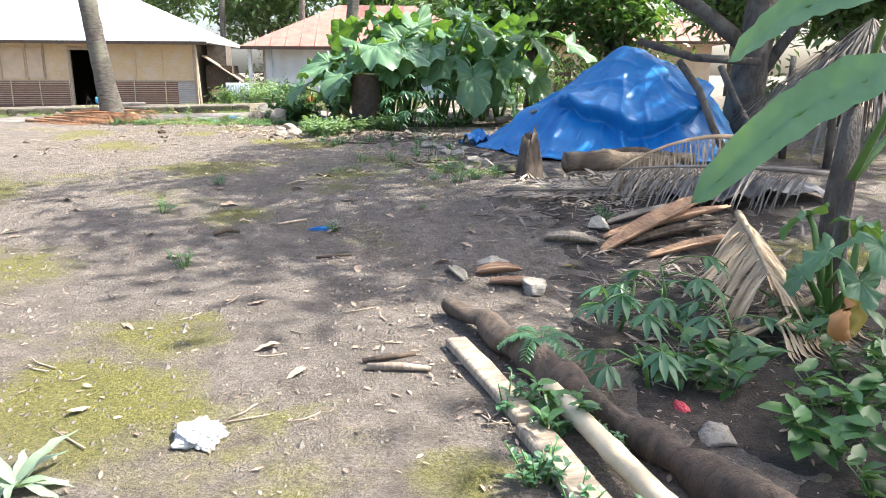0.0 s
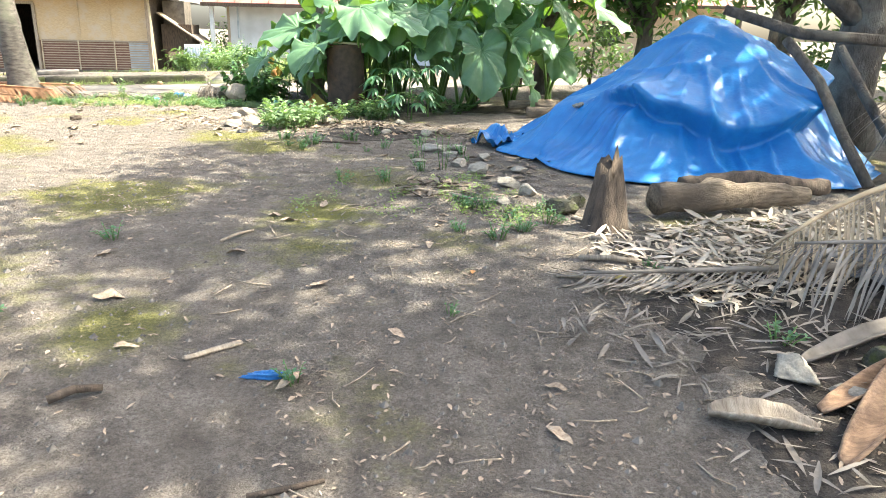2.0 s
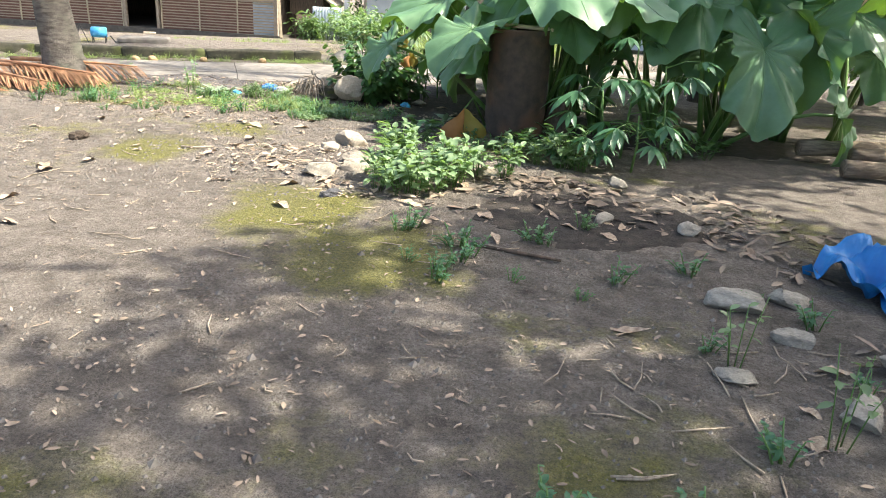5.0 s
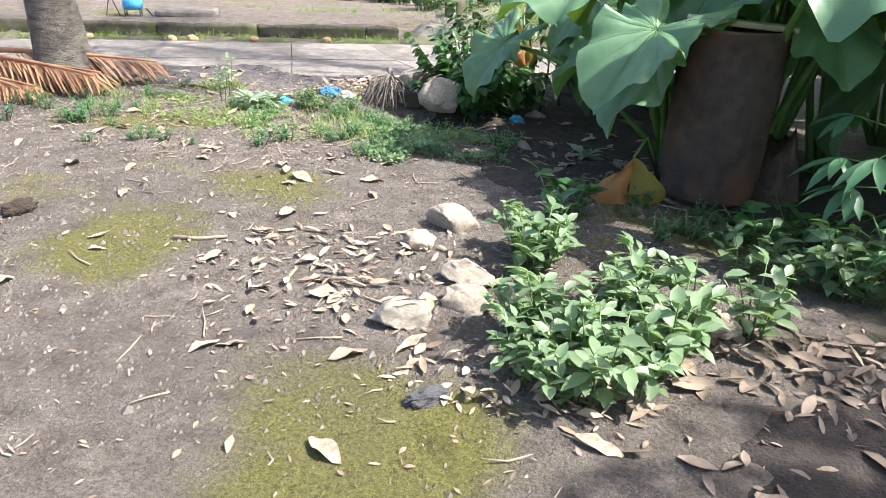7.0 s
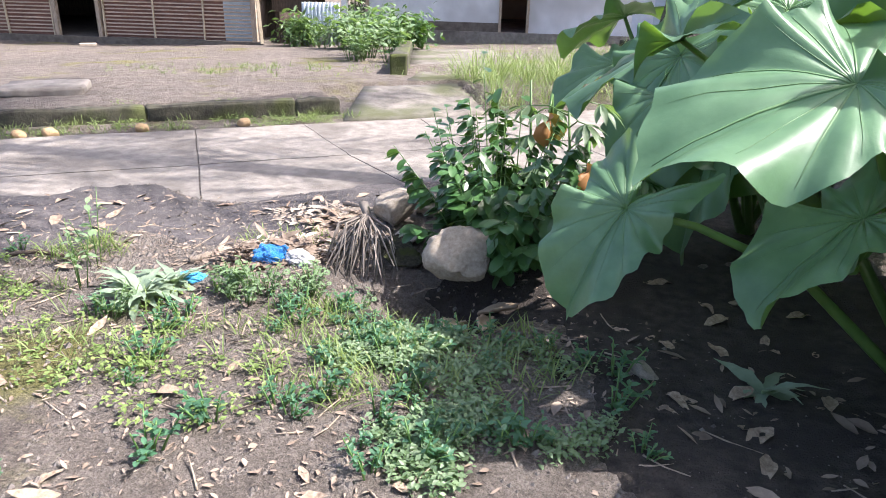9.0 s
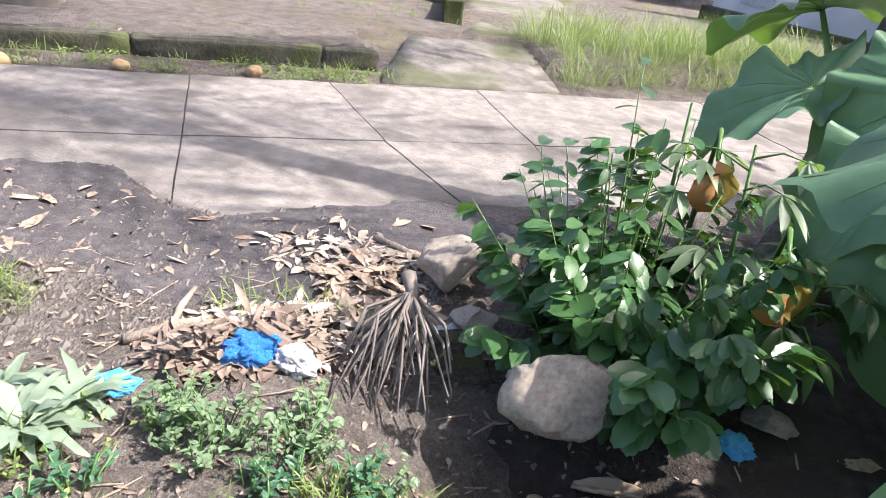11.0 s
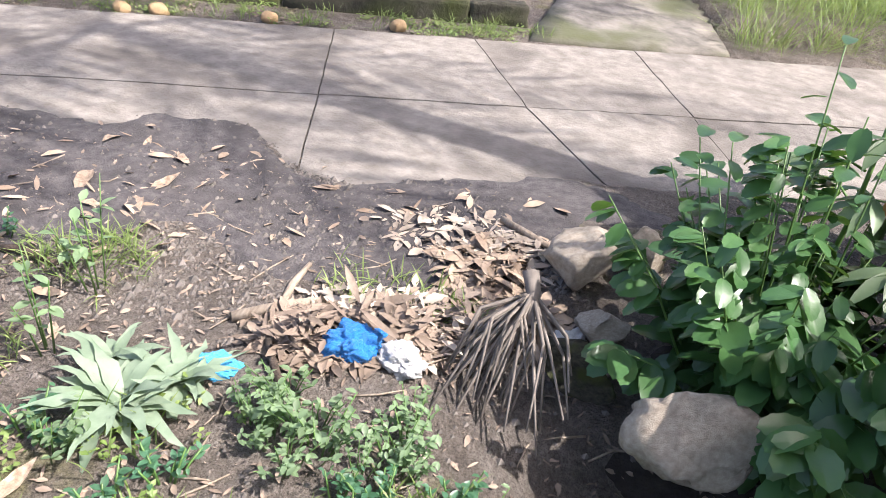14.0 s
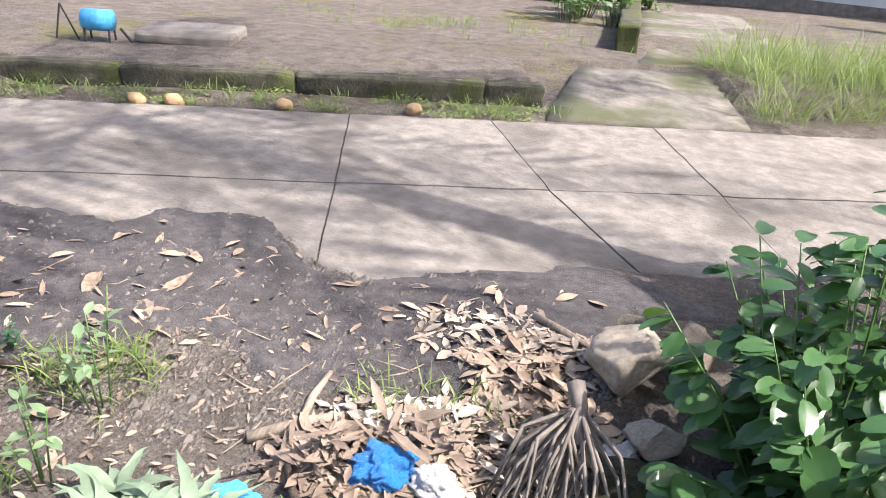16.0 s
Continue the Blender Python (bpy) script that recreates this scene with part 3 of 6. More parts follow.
# ---- leaves ----
def heart_leaf(size, fold=0.12, droop=0.18, seed=0):
    """Arrow-heart taro blade: the stalk joins at the origin, the tip points along +x, two lobes run back."""
    R = random.Random(seed)
    n, rings, verts, faces = 96, 11, [], []
    verts.append((0, 0, 0))
    outline = []
    p1, p2, p3 = R.uniform(0, 6), R.uniform(0, 6), R.uniform(0, 6)
    for k in range(n):
        a = -math.pi + 2 * math.pi * (k + 0.5) / n
        c = abs(a)
        r = 0.40 + 0.42 * max(0, math.cos(a)) ** 2.4 + 0.26 * math.exp(-((c - 2.35) / 0.40) ** 2)
        r *= 1 - 0.93 * math.exp(-((math.pi - c) / 0.26) ** 2)
        r *= 1 + 0.030 * math.sin(9 * a + p1) + 0.022 * math.sin(17 * a + p2) + R.uniform(-0.008, 0.008)
        if c < 0.09:
            r *= 1.05
        outline.append((a, r))
    lanes = 18
    for j in range(1, rings + 1):
        t = j / rings
        for a, r in outline:
            x, y = r * t * math.cos(a), r * t * math.sin(a)
            quilt = 0.020 * (1 - abs(math.sin(a * lanes / 2)) ** 0.6) * math.sin(math.pi * min(1, t * 0.95)) - 0.012
            wave = 0.085 * math.sin(4 * a + p1) * t * t + 0.060 * math.sin(9 * a + p2) * t ** 3 + 0.025 * math.sin(19 * a + p3) * t ** 5
            z = fold * abs(y) * 1.5 - droop * (x * x + 1.4 * y * y) * 1.5 - quilt + wave + 0.02 * noise.noise(Vector((x * 5, y * 5, seed)))
            verts.append((x * size, y * size, z * size))
    for k in range(n - 1):
        faces.append((0, 1 + k, 2 + k))
    for j in range(rings - 1):
        for k in range(n - 1):
            a = 1 + j * n + k
            faces.append((a, a + n, a + n + 1, a + 1))
    veins = []
    for i in range(-8, 9):
        a = i * 2 * math.pi / lanes
        k = min(range(n), key=lambda q: abs(outline[q][0] - a))
        veins.append([Vector(verts[0])] + [Vector(verts[1 + j * n + k]) for j in range(rings - 1)])
    return verts, faces, veins


TARO_MESHES = []
for s in range(5):
    tv, tf, tveins = heart_leaf(1.0, 0.16 + 0.07 * (s % 3), 0.16 + 0.06 * (s % 4), s)
    tm = bpy.data.meshes.new("taro_blade")
    vv, vf = [], []
    for i, line in enumerate(tveins):
        wide = 0.010 if i == 8 else (0.006 if i % 2 == 0 else 0.0032)
        tube_into(vv, vf, [p + Vector((0, 0, 0.002)) for p in line], [wide * (1 - k / 12) for k in range(len(line))], 4)
    tm.from_pydata(tv + vv, [], tf + [tuple(len(tv) + i for i in q) for q in vf])
    tm.materials.append(TARO)
    tm.materials.append(TAROVEIN)
    tm.polygons.foreach_set("use_smooth", [True] * len(tm.polygons))
    tm.polygons.foreach_set("material_index", [0] * len(tf) + [1] * len(vf))
    TARO_MESHES.append(tm)


def taro_leaf(parent, base, joint, size, yaw, dip, roll=0, kind=0):
    """One stalk from base to joint, with a blade whose tip points to yaw and dips downwards."""
    base, joint = Vector(base), Vector(joint)
    mid = (base + joint) / 2 + Vector((0, 0, 0.12 * (joint - base).length))
    pts = [base, base.lerp(mid, 0.6), mid, mid.lerp(joint, 0.6) + Vector((0, 0, 0.03)), joint]
    st = tube("stalk", pts, [0.03, 0.024, 0.02, 0.016, 0.012], STALK, parent, 6)
    b = new("blade", TARO_MESHES[kind % 5])
    b.parent = st
    b.matrix_basis = pose(*joint, 0, 0, yaw) @ pose(0, 0, 0, roll, dip, 0) @ Matrix.Diagonal((size, size, size, 1))
    return b


def taro_plant(x, y, leaves, label, seed):
    R = random.Random(seed)
    z = land(x, y)
    e = empty("taro_plant", Matrix(), label, "plant", "taro plants")
    for k, (dx, dy, h, size, yaw, dip, *tilt) in enumerate(leaves):
        taro_leaf(e, (x + R.uniform(-0.06, 0.06), y + R.uniform(-0.06, 0.06), z - 0.02), (x + dx, y + dy, z + h), size, yaw, dip, tilt[0] if tilt else R.uniform(-15, 15), seed + k)
    return e


def random_taro(x, y, n, h0, h1, spread, s0, s1, seed):
    R = random.Random(seed)
    out = []
    for k in range(n):
        a = 2 * math.pi * (k + R.uniform(-0.3, 0.3)) / n
        r = spread * R.uniform(0.5, 1.0)
        out.append((r * math.cos(a), r * math.sin(a), R.uniform(h0, h1), R.uniform(s0, s1), math.degrees(a) + R.uniform(-25, 25), R.uniform(15, 60)))
    return taro_plant(x, y, out, "tall taro plant with broad heart-shaped green leaves", seed)


def blade_into(verts, faces, m, length, width, curl=0.2, seg=4, point=1.0):
    """A lanceolate leaf along +x, folded on its midrib."""
    base = len(verts)
    for i in range(seg + 1):
        t = i / seg
        w = width * (math.sin(math.pi * (0.06 + 0.94 * t) ** point) if i < seg else 0.02)
        z = -curl * length * t * t
        for s in (-1, 0, 1):
            verts.append(m @ Vector((length * t, s * w / 2, z + (0.16 * w if s else 0))))
    for i in range(seg):
        a = base + i * 3
        faces += [(a, a + 3, a + 4, a + 1), (a + 1, a + 4, a + 5, a + 2)]


def stems(name, parent, lines, material, seg=5):
    v, f = [], []
    for pts, r0, r1 in lines:
        n = len(pts)
        tube_into(v, f, pts, [r0 + (r1 - r0) * i / (n - 1) for i in range(n)], seg)
    return mesh_obj(name, v, f, material, parent)


def weed_mesh(n, height, spread, leaf, seed, ratio=0.55):
    """Stems and leaves of a small herb."""
    R = random.Random(seed)
    lines, lv, lf = [], [], []
    for k in range(n):
        a = R.uniform(0, 6.28)
        r = spread * math.sqrt(R.random())
        tip = Vector((r * math.cos(a), r * math.sin(a), height * R.uniform(0.5, 1.0)))
        foot = Vector((tip.x * 0.3, tip.y * 0.3, -0.02))
        mid = foot.lerp(tip, 0.5) + Vector((0, 0, height * 0.1))
        lines.append(([foot, mid, tip], 0.004, 0.002))
        for j in range(R.randint(5, 8)):
            t = R.uniform(0.25, 1.0)
            p = foot.lerp(mid, t * 2) if t < 0.5 else mid.lerp(tip, t * 2 - 1)
            s = leaf * R.uniform(0.6, 1.15)
            m = Matrix.Translation(p) @ Euler((R.uniform(-0.4, 0.4), R.uniform(-0.7, 0.35), R.uniform(0, 6.28))).to_matrix().to_4x4()
            blade_into(lv, lf, m, s, s * ratio, 0.15, 3)
    return lines, lv, lf


def weed_maker(n, height, spread, leaf, seed, label, group, leaf_mat, ratio=0.55, name="weed_plant"):
    lines, lv, lf = weed_mesh(n, height, spread, leaf, seed, ratio)
    e = empty(name, pose(0, 0, -50), label, "weed", group)
    stems("stem", e, lines, STALK, 4)
    mesh_obj("foliage", lv, lf, leaf_mat, e)
    return e


def sow(maker, spots, s0=0.8, s1=1.2):
    """Stand a first plant and copies of it on the ground."""
    for i, (x, y) in enumerate(spots):
        s = rnd(s0, s1)
        m = pose(x, y, land(x, y), 0, 0, rnd(0, 360))
        if i == 0:
            maker.matrix_world = m
            maker.scale = (s, s, s)
        else:
            o = copy_thing(maker, m)
            o.scale = (s, s, s)


def scatter(n, cx, cy, rx, ry):
    out = []
    for _ in range(n):
        a, r = rnd(0, 6.28), math.sqrt(random.random())
        out.append((cx + rx * r * math.cos(a), cy + ry * r * math.sin(a)))
    return out




def cassava(x, y, height, arms, size, seed, material, label):
    R = random.Random(seed)
    z = land(x, y)
    e = empty("cassava_plant", pose(x, y, z), label, "plant", "cassava plants")
    top = Vector((R.uniform(-0.08, 0.08), R.uniform(-0.08, 0.08), height))
    lines = [([Vector((0, 0, -0.02)), top * 0.5 + Vector((0.02, 0, 0)), top], 0.012, 0.006)]
    lv, lf = [], []
    for k in range(arms):
        a = 6.28 * k / arms + R.uniform(-0.3, 0.3)
        t = R.uniform(0.35, 1.0)
        p = Vector((0, 0, 0)).lerp(top, t)
        r = R.uniform(0.6, 1.0) * size * 1.4
        q = p + Vector((r * math.cos(a), r * math.sin(a), R.uniform(-0.02, 0.4) * size))
        lines.append(([p, p.lerp(q, 0.5) + Vector((0, 0, 0.03)), q], 0.005, 0.003))
        for j in range(7):
            b = a + (j - 3) * 0.55
            m = Matrix.Translation(q) @ Euler((R.uniform(-0.2, 0.2), R.uniform(0.1, 0.6), b)).to_matrix().to_4x4()
            blade_into(lv, lf, m, size * (1 - 0.11 * abs(j - 3)), size * 0.24, 0.25, 4)
    stems("stem", e, lines, STALK, 5)
    mesh_obj("foliage", lv, lf, material, e)
    return e


def rock(x, y, sx, sy, sz, material, label, seed, sink=0.3, rz=0.0, group="stones", z=None):
    bm = bmesh.new()
    bmesh.ops.create_icosphere(bm, subdivisions=4, radius=1)
    R = random.Random(seed)
    planes = [(Vector((R.gauss(0, 1), R.gauss(0, 1), R.gauss(0.2, 0.8))).normalized(), R.uniform(0.45, 0.85)) for _ in range(11)]
    for w in bm.verts:
        d = noise.noise_vector(w.co * 1.1 + Vector((seed * 7.3, 0, 0))) * 0.35 + noise.noise_vector(w.co * 3 + Vector((seed, 0, 0))) * 0.08
        w.co = w.co + d
        for q, lim in planes:
            over = w.co.dot(q) - lim
            if over > 0:
                w.co -= q * over * 0.94
        w.co += noise.noise_vector(w.co * 5 + Vector((seed, 3, 0))) * 0.07 + noise.noise_vector(w.co * 11) * 0.035 + noise.noise_vector(w.co * 24) * 0.012
        w.co.z = max(w.co.z, -0.7)
    o = obj("stone", bm, material)
    o.matrix_world = pose(x, y, (land(x, y) if z is None else z) + sz * (0.7 - sink), 0, 0, rz) @ Matrix.Diagonal((sx, sy, sz, 1))
    return tagged(o, label, "stone", group)


def crown_mesh(name, parent, centre, radii, clumps, per, leaf, material, seed, flat=0.0):
    """Clumps of leaves through an uneven crown."""
    R = random.Random(seed)
    v, f = [], []
    for _ in range(clumps):
        d = Vector((R.gauss(0, 1), R.gauss(0, 1), R.gauss(0, 1))).normalized() * (R.uniform(0.35, 1.0) ** 0.5)
        wob = 0.75 + 0.5 * noise.noise(d * 1.7 + Vector((seed, 0, 0)))
        c = Vector((centre[0] + d.x * radii[0] * wob, centre[1] + d.y * radii[1] * wob, centre[2] + d.z * radii[2] * wob))
        cr = R.uniform(0.35, 0.8) * leaf * 4
        for _ in range(per):
            p = c + Vector((R.gauss(0, 1), R.gauss(0, 1), R.gauss(0, 0.7))) * cr * 0.5
            m = Matrix.Translation(p) @ Euler((R.uniform(-0.8, 0.8), R.uniform(-0.3, 0.9), R.uniform(0, 6.28))).to_matrix().to_4x4()
            s = leaf * R.uniform(0.7, 1.3)
            blade_into(v, f, m, s, s * 0.42, 0.2, 2)
    return mesh_obj(name, v, f, material, parent)


def frond_into(verts, faces, base, way, length, droop, leaflets, llen, lw, seed, hang=0.6, spread=1.0):
    """Palm frond: returns the rib points; leaflets go into verts and faces."""
    R = random.Random(seed)
    way = Vector(way).normalized()
    side = way.cross(Vector((0, 0, 1))).normalized()
    pts = []
    for i in range(9):
        t = i / 8
        pts.append(Vector(base) + way * length * t + Vector((0, 0, -droop * length * t * t)))
    for k in range(leaflets):
        t = 0.12 + 0.88 * k / leaflets
        i = min(7, int(t * 8))
        p = pts[i].lerp(pts[i + 1], t * 8 - i)
        d = (pts[i + 1] - pts[i]).normalized()
        for s in (-1, 1):
            out = (d * R.uniform(0.35, 0.75) + side * s * spread * R.uniform(0.8, 1.1) + Vector((0, 0, -hang * R.uniform(0.5, 1.3)))).normalized()
            m = Matrix.Translation(p) @ out.to_track_quat("X", "Z").to_matrix().to_4x4()
            blade_into(verts, faces, m, llen * (0.55 + 0.45 * math.sin(math.pi * t)) * R.uniform(0.8, 1.1), lw, 0.25, 3)
    return pts


def coconut_palm(x, y, height, lean, r0, r1, fronds, seed, label, flen=3.6, material=CROWN):
    R = random.Random(seed)
    z = land(x, y)
    e = empty("coconut_palm", pose(x, y, z), label, "tree", "coconut palms")
    pts, rad = [], []
    n = 46
    for i in range(n + 1):
        t = i / n
        pts.append((lean[0] * (t ** 0.8), lean[1] * (t ** 0.8), -0.08 + height * t))
        flare = 1 + 0.75 * math.exp(-t * height / 0.28)
        rad.append((r0 + (r1 - r0) * t) * flare * (1 + (0.03 if i % 2 else -0.02)))
    tube("trunk", pts, rad, PALMBARK, e, 14, 0.015)
    v, f, ribs = [], [], []
    for k in range(fronds):
        a = 6.28 * k / fronds + R.uniform(-0.2, 0.2)
        up = R.uniform(-0.2, 0.9)
        rib = frond_into(v, f, pts[-1], (math.cos(a), math.sin(a), up), flen * R.uniform(0.85, 1.1), R.uniform(0.3, 0.6), 34, 0.75, 0.045, seed * 50 + k)
        ribs.append((rib, 0.03, 0.006))
    if fronds:
        stems("frond_ribs", e, ribs, STALK, 4)
        mesh_obj("crown", v, f, material, e)
    return e


# ---- trees ----
coconut_palm(-6.22, 12.8, 8.5, (-1.0, 0.3), 0.2, 0.12, 9, 3, "leaning grey coconut palm with a flared base", 3.2)
coconut_palm(-1.75, 14.55, 8.0, (0.9, 1.1), 0.15, 0.12, 14, 4, "straight coconut palm with a scarred grey trunk")


def shade_tree():
    e = empty("shade_tree", pose(5.35, 8.6, land(5.35, 8.6)), "large dark-barked tree with a leafy crown, widened out of view for shade", "tree")
    tube("trunk", [(0, 0, -0.1), (-0.05, 0, 0.6), (0.05, 0.05, 1.5), (0.2, 0.1, 2.8), (0.1, 0, 4.6)], [0.36, 0.27, 0.25, 0.22, 0.15], BARK, e, 12, 0.05)
    limbs = [[(0.1, 0, 1.3), (-0.9, -0.1, 2.0), (-2.0, 0.1, 2.55), (-3.2, 0.2, 4.2)], [(0.1, 0, 2.4), (-1.4, -1.6, 3.9), (-2.6, -3.0, 5.0)], [(0.2, 0.1, 2.6), (1.5, -0.8, 4.2), (2.6, -2.5, 5.2)],
             [(0.1, 0, 3.4), (0.2, -2.6, 5.0), (0.6, -6.2, 6.0)], [(0.1, 0, 1.0), (0.5, -0.2, 1.7), (1.2, -0.3, 2.6)]]
    for pts in limbs:
        tube("limb", pts, [0.13, 0.1, 0.07, 0.04][:len(pts)] if len(pts) == 4 else [0.12, 0.08, 0.04], BARK, e, 8, 0.03)
    crown_mesh("crown", e, (0.5, -2.9, 6.4), (4.9, 6.0, 1.6), 285, 38, 0.24, CROWN, 5)
    # two unseen leaf clumps and a limb, added to shade ground below
    crown_mesh("crown", e, (-0.25, 0.2, 6.3), (1.6, 1.0, 0.7), 70, 34, 0.22, CROWN, 7)
    crown_mesh("crown", e, (1.6, -8.0, 6.2), (1.3, 1.5, 0.8), 80, 34, 0.22, CROWN, 8)
    tube("limb", [(0.6, -6.2, 6.0), (1.2, -7.2, 6.2), (1.8, -8.6, 6.3)], [0.05, 0.04, 0.02], BARK, e, 8, 0.03)
    crown_mesh("low_foliage", e, (-2.4, 3.0, 3.3), (2.4, 1.5, 0.8), 60, 36, 0.2, FARLEAF, 6)


shade_tree()


def broad_tree(x, y, h, r, seed, label, leaf=0.3, material=FARLEAF, clumps=150):
    e = empty("broadleaf_tree", pose(x, y, land(x, y)), label, "tree", "background trees")
    tube("trunk", [(0, 0, -0.2), (0.1, 0, h * 0.35), (0, 0.1, h * 0.75)], [0.22, 0.16, 0.08], BARK, e, 8, 0.04)
    for k in range(4):
        a = k * 1.6 + seed
        tube("limb", [(0.05, 0, h * 0.35), (math.cos(a) * r * 0.4, math.sin(a) * r * 0.4, h * 0.6), (math.cos(a) * r * 0.7, math.sin(a) * r * 0.7, h * 0.8)], [0.1, 0.07, 0.03], BARK, e, 6)
    crown_mesh("crown", e, (0, 0, h * 0.72), (r, r, h * 0.36), clumps, 34, leaf, material, seed)


for i, (x, y, h, r) in enumerate(((-9, 40, 8, 4), (-3, 43, 9, 4.5), (4, 42, 8, 4), (-16, 42, 9, 5), (11, 45, 10, 5), (17, 38, 9, 4.5), (-24, 40, 9, 5), (1.5, 38, 6, 3.2), (12, 24, 7, 3.4), (15, 17, 7, 3.5), (9.5, 18.5, 5, 2.6), (14, 10, 7, 3.2), (8.8, 12.2, 4.6, 2.2), (9.6, 9.0, 4.4, 2.0))):
    broad_tree(x, y, h, r, 20 + i, "leafy green tree behind the houses", 0.42 if y > 30 else 0.3)
for i, (x, y, h, r) in enumerate(((1.7, 15.7, 3.4, 1.3), (3.0, 16.0, 3.8, 1.5), (4.8, 15.0, 3.6, 1.4))):
    broad_tree(x, y, h, r, 50 + i, "small leafy tree behind the taro", 0.24, CROWN, 80)
for i, (x, y, h) in enumerate(((-6.0, 34.5, 9), (-10.8, 37, 11), (2.0, 33.5, 10), (8, 36, 10), (-18, 35, 11))):
    coconut_palm(x, y, h, (rnd(-1, 1), 0), 0.17, 0.12, 13, 60 + i, "distant coconut palm with drooping fronds", 3.8, FARLEAF)

# low palm foliage and shrubs between the houses
for i, (x, y, s) in enumerate(((-6.9, 31.0, 1.9), (-7.6, 33.0, 2.4), (-5.6, 26.3, 0.8), (-6.3, 25.2, 0.7), (-4.9, 24.6, 0.75), (-7.7, 26.2, 0.7), (2.8, 17.5, 1.6), (4.2, 16.5, 1.7), (6.0, 15.0, 1.8), (7.5, 12.5, 1.5), (3.4, 20.5, 1.5), (2.6, 18.6, 1.2))):
    e = empty("shrub", pose(x, y, land(x, y)), "green leafy shrub beside the yard", "shrub", "background shrubs")
    tube("stem", [(0, 0, -0.05), (0.05, 0, s * 0.6)], [0.04, 0.02], BARK, e, 6)
    crown_mesh("foliage", e, (0, 0, s * 0.55), (s * 0.6, s * 0.6, s * 0.5), 26, 24, 0.16, FARLEAF if i % 2 else CROWN, 90 + i)


# ---- taro thicket ----
taro_plant(-0.95, 12.25, [(-0.62, -0.2, 1.22, 0.8, 196, 12, -24), (-1.22, -0.05, 0.74, 0.5, 215, 42, -10), (-0.5, 0.5, 1.3, 0.9, 165, 25), (-0.95, 0.75, 1.25, 0.75, 150, 30), (0.15, -0.35, 1.55, 0.85, 300, 20),
                          (-0.25, -0.75, 0.85, 0.62, 225, 40)], "large taro plant with broad sunlit heart-shaped leaves", 1)
taro_plant(-0.62, 11.95, [(-0.62, -0.58, 0.96, 0.62, 232, 26, -8), (0.1, -1.0, 1.5, 0.9, 290, 12), (0.55, -0.55, 1.45, 0.9, 310, 20), (-0.85, 0.05, 0.8, 0.55, 195, 30)], "taro plant leaning over the rusty drum", 2)
for i, (x, y, n) in enumerate(((0.0, 12.5, 6), (0.6, 12.15, 7), (1.25, 12.5, 7), (1.9, 12.6, 6), (2.6, 13.0, 5), (-0.2, 13.4, 6), (0.7, 13.6, 6), (1.6, 13.9, 6), (-1.1, 14.1, 6), (-0.4, 14.9, 5), (-0.45, 12.15, 8), (-0.5, 12.75, 7))):
    random_taro(x, y, n, 0.8, 2.15, 0.75, 0.6, 0.95, 10 + i)
taro_plant(1.0, 11.75, [(0.25, -0.4, 0.95, 0.85, 285, 62), (1.0, -0.35, 0.45, 0.5, 320, 60), (-0.3, -0.2, 1.3, 0.8, 230, 25), (0.7, -0.1, 1.1, 0.6, 330, 50)], "taro plant with one large drooping pale leaf", 31)
taro_plant(-1.55, 14.75, [(-0.45, -0.35, 0.95, 0.6, 190, 25), (-0.2, -0.8, 0.85, 0.7, 250, 35), (0.5, -0.7, 1.0, 0.8, 300, 30), (0.2, -1.1, 0.55, 0.75, 330, 40), (-0.35, 0.2, 1.2, 0.6, 150, 20)], "taro plant growing round a palm trunk", 32)


# withered leaf that hangs before the drum
def hanging_leaf(x, y, z, yaw, w, label):
    v, f = [], []
    for half, s in ((0, -1), (1, 1)):
        b = len(v)
        for i in range(7):
            for j in range(5):
                t, q = i / 6, j / 4
                ww = w * math.sin(math.pi * (0.12 + 0.8 * t)) * q
                v.append((s * ww * 0.75, -0.06 * math.sin(q * 3) + noise.noise(Vector((t * 4, q * 3, s))) * 0.04, -t * w * 0.95 - q * q * w * 0.3))
        for i in range(6):
            for j in range(4):
                a = b + i * 5 + j
                f.append((a, a + 1, a + 6, a + 5))
    e = empty("withered_leaf", pose(x, y, z, 0, 0, yaw), label, "leaf")
    o = mesh_obj("blade", v, f, YELLEAF, e)
    o.data.materials.append(ORANGELEAF)
    o.data.polygons.foreach_set("material_index", [1] * 24 + [0] * 24)
    tube("stalk", [(0, 0, 0), (0.1, 0.1, 0.08), (0.3, 0.25, -0.05 - z + 0.1)], [0.008, 0.01, 0.015], STALK, e, 5)


hanging_leaf(-1.25, 11.3, 0.30, 20, 0.3, "withering orange and green taro leaf hanging on its stalk")


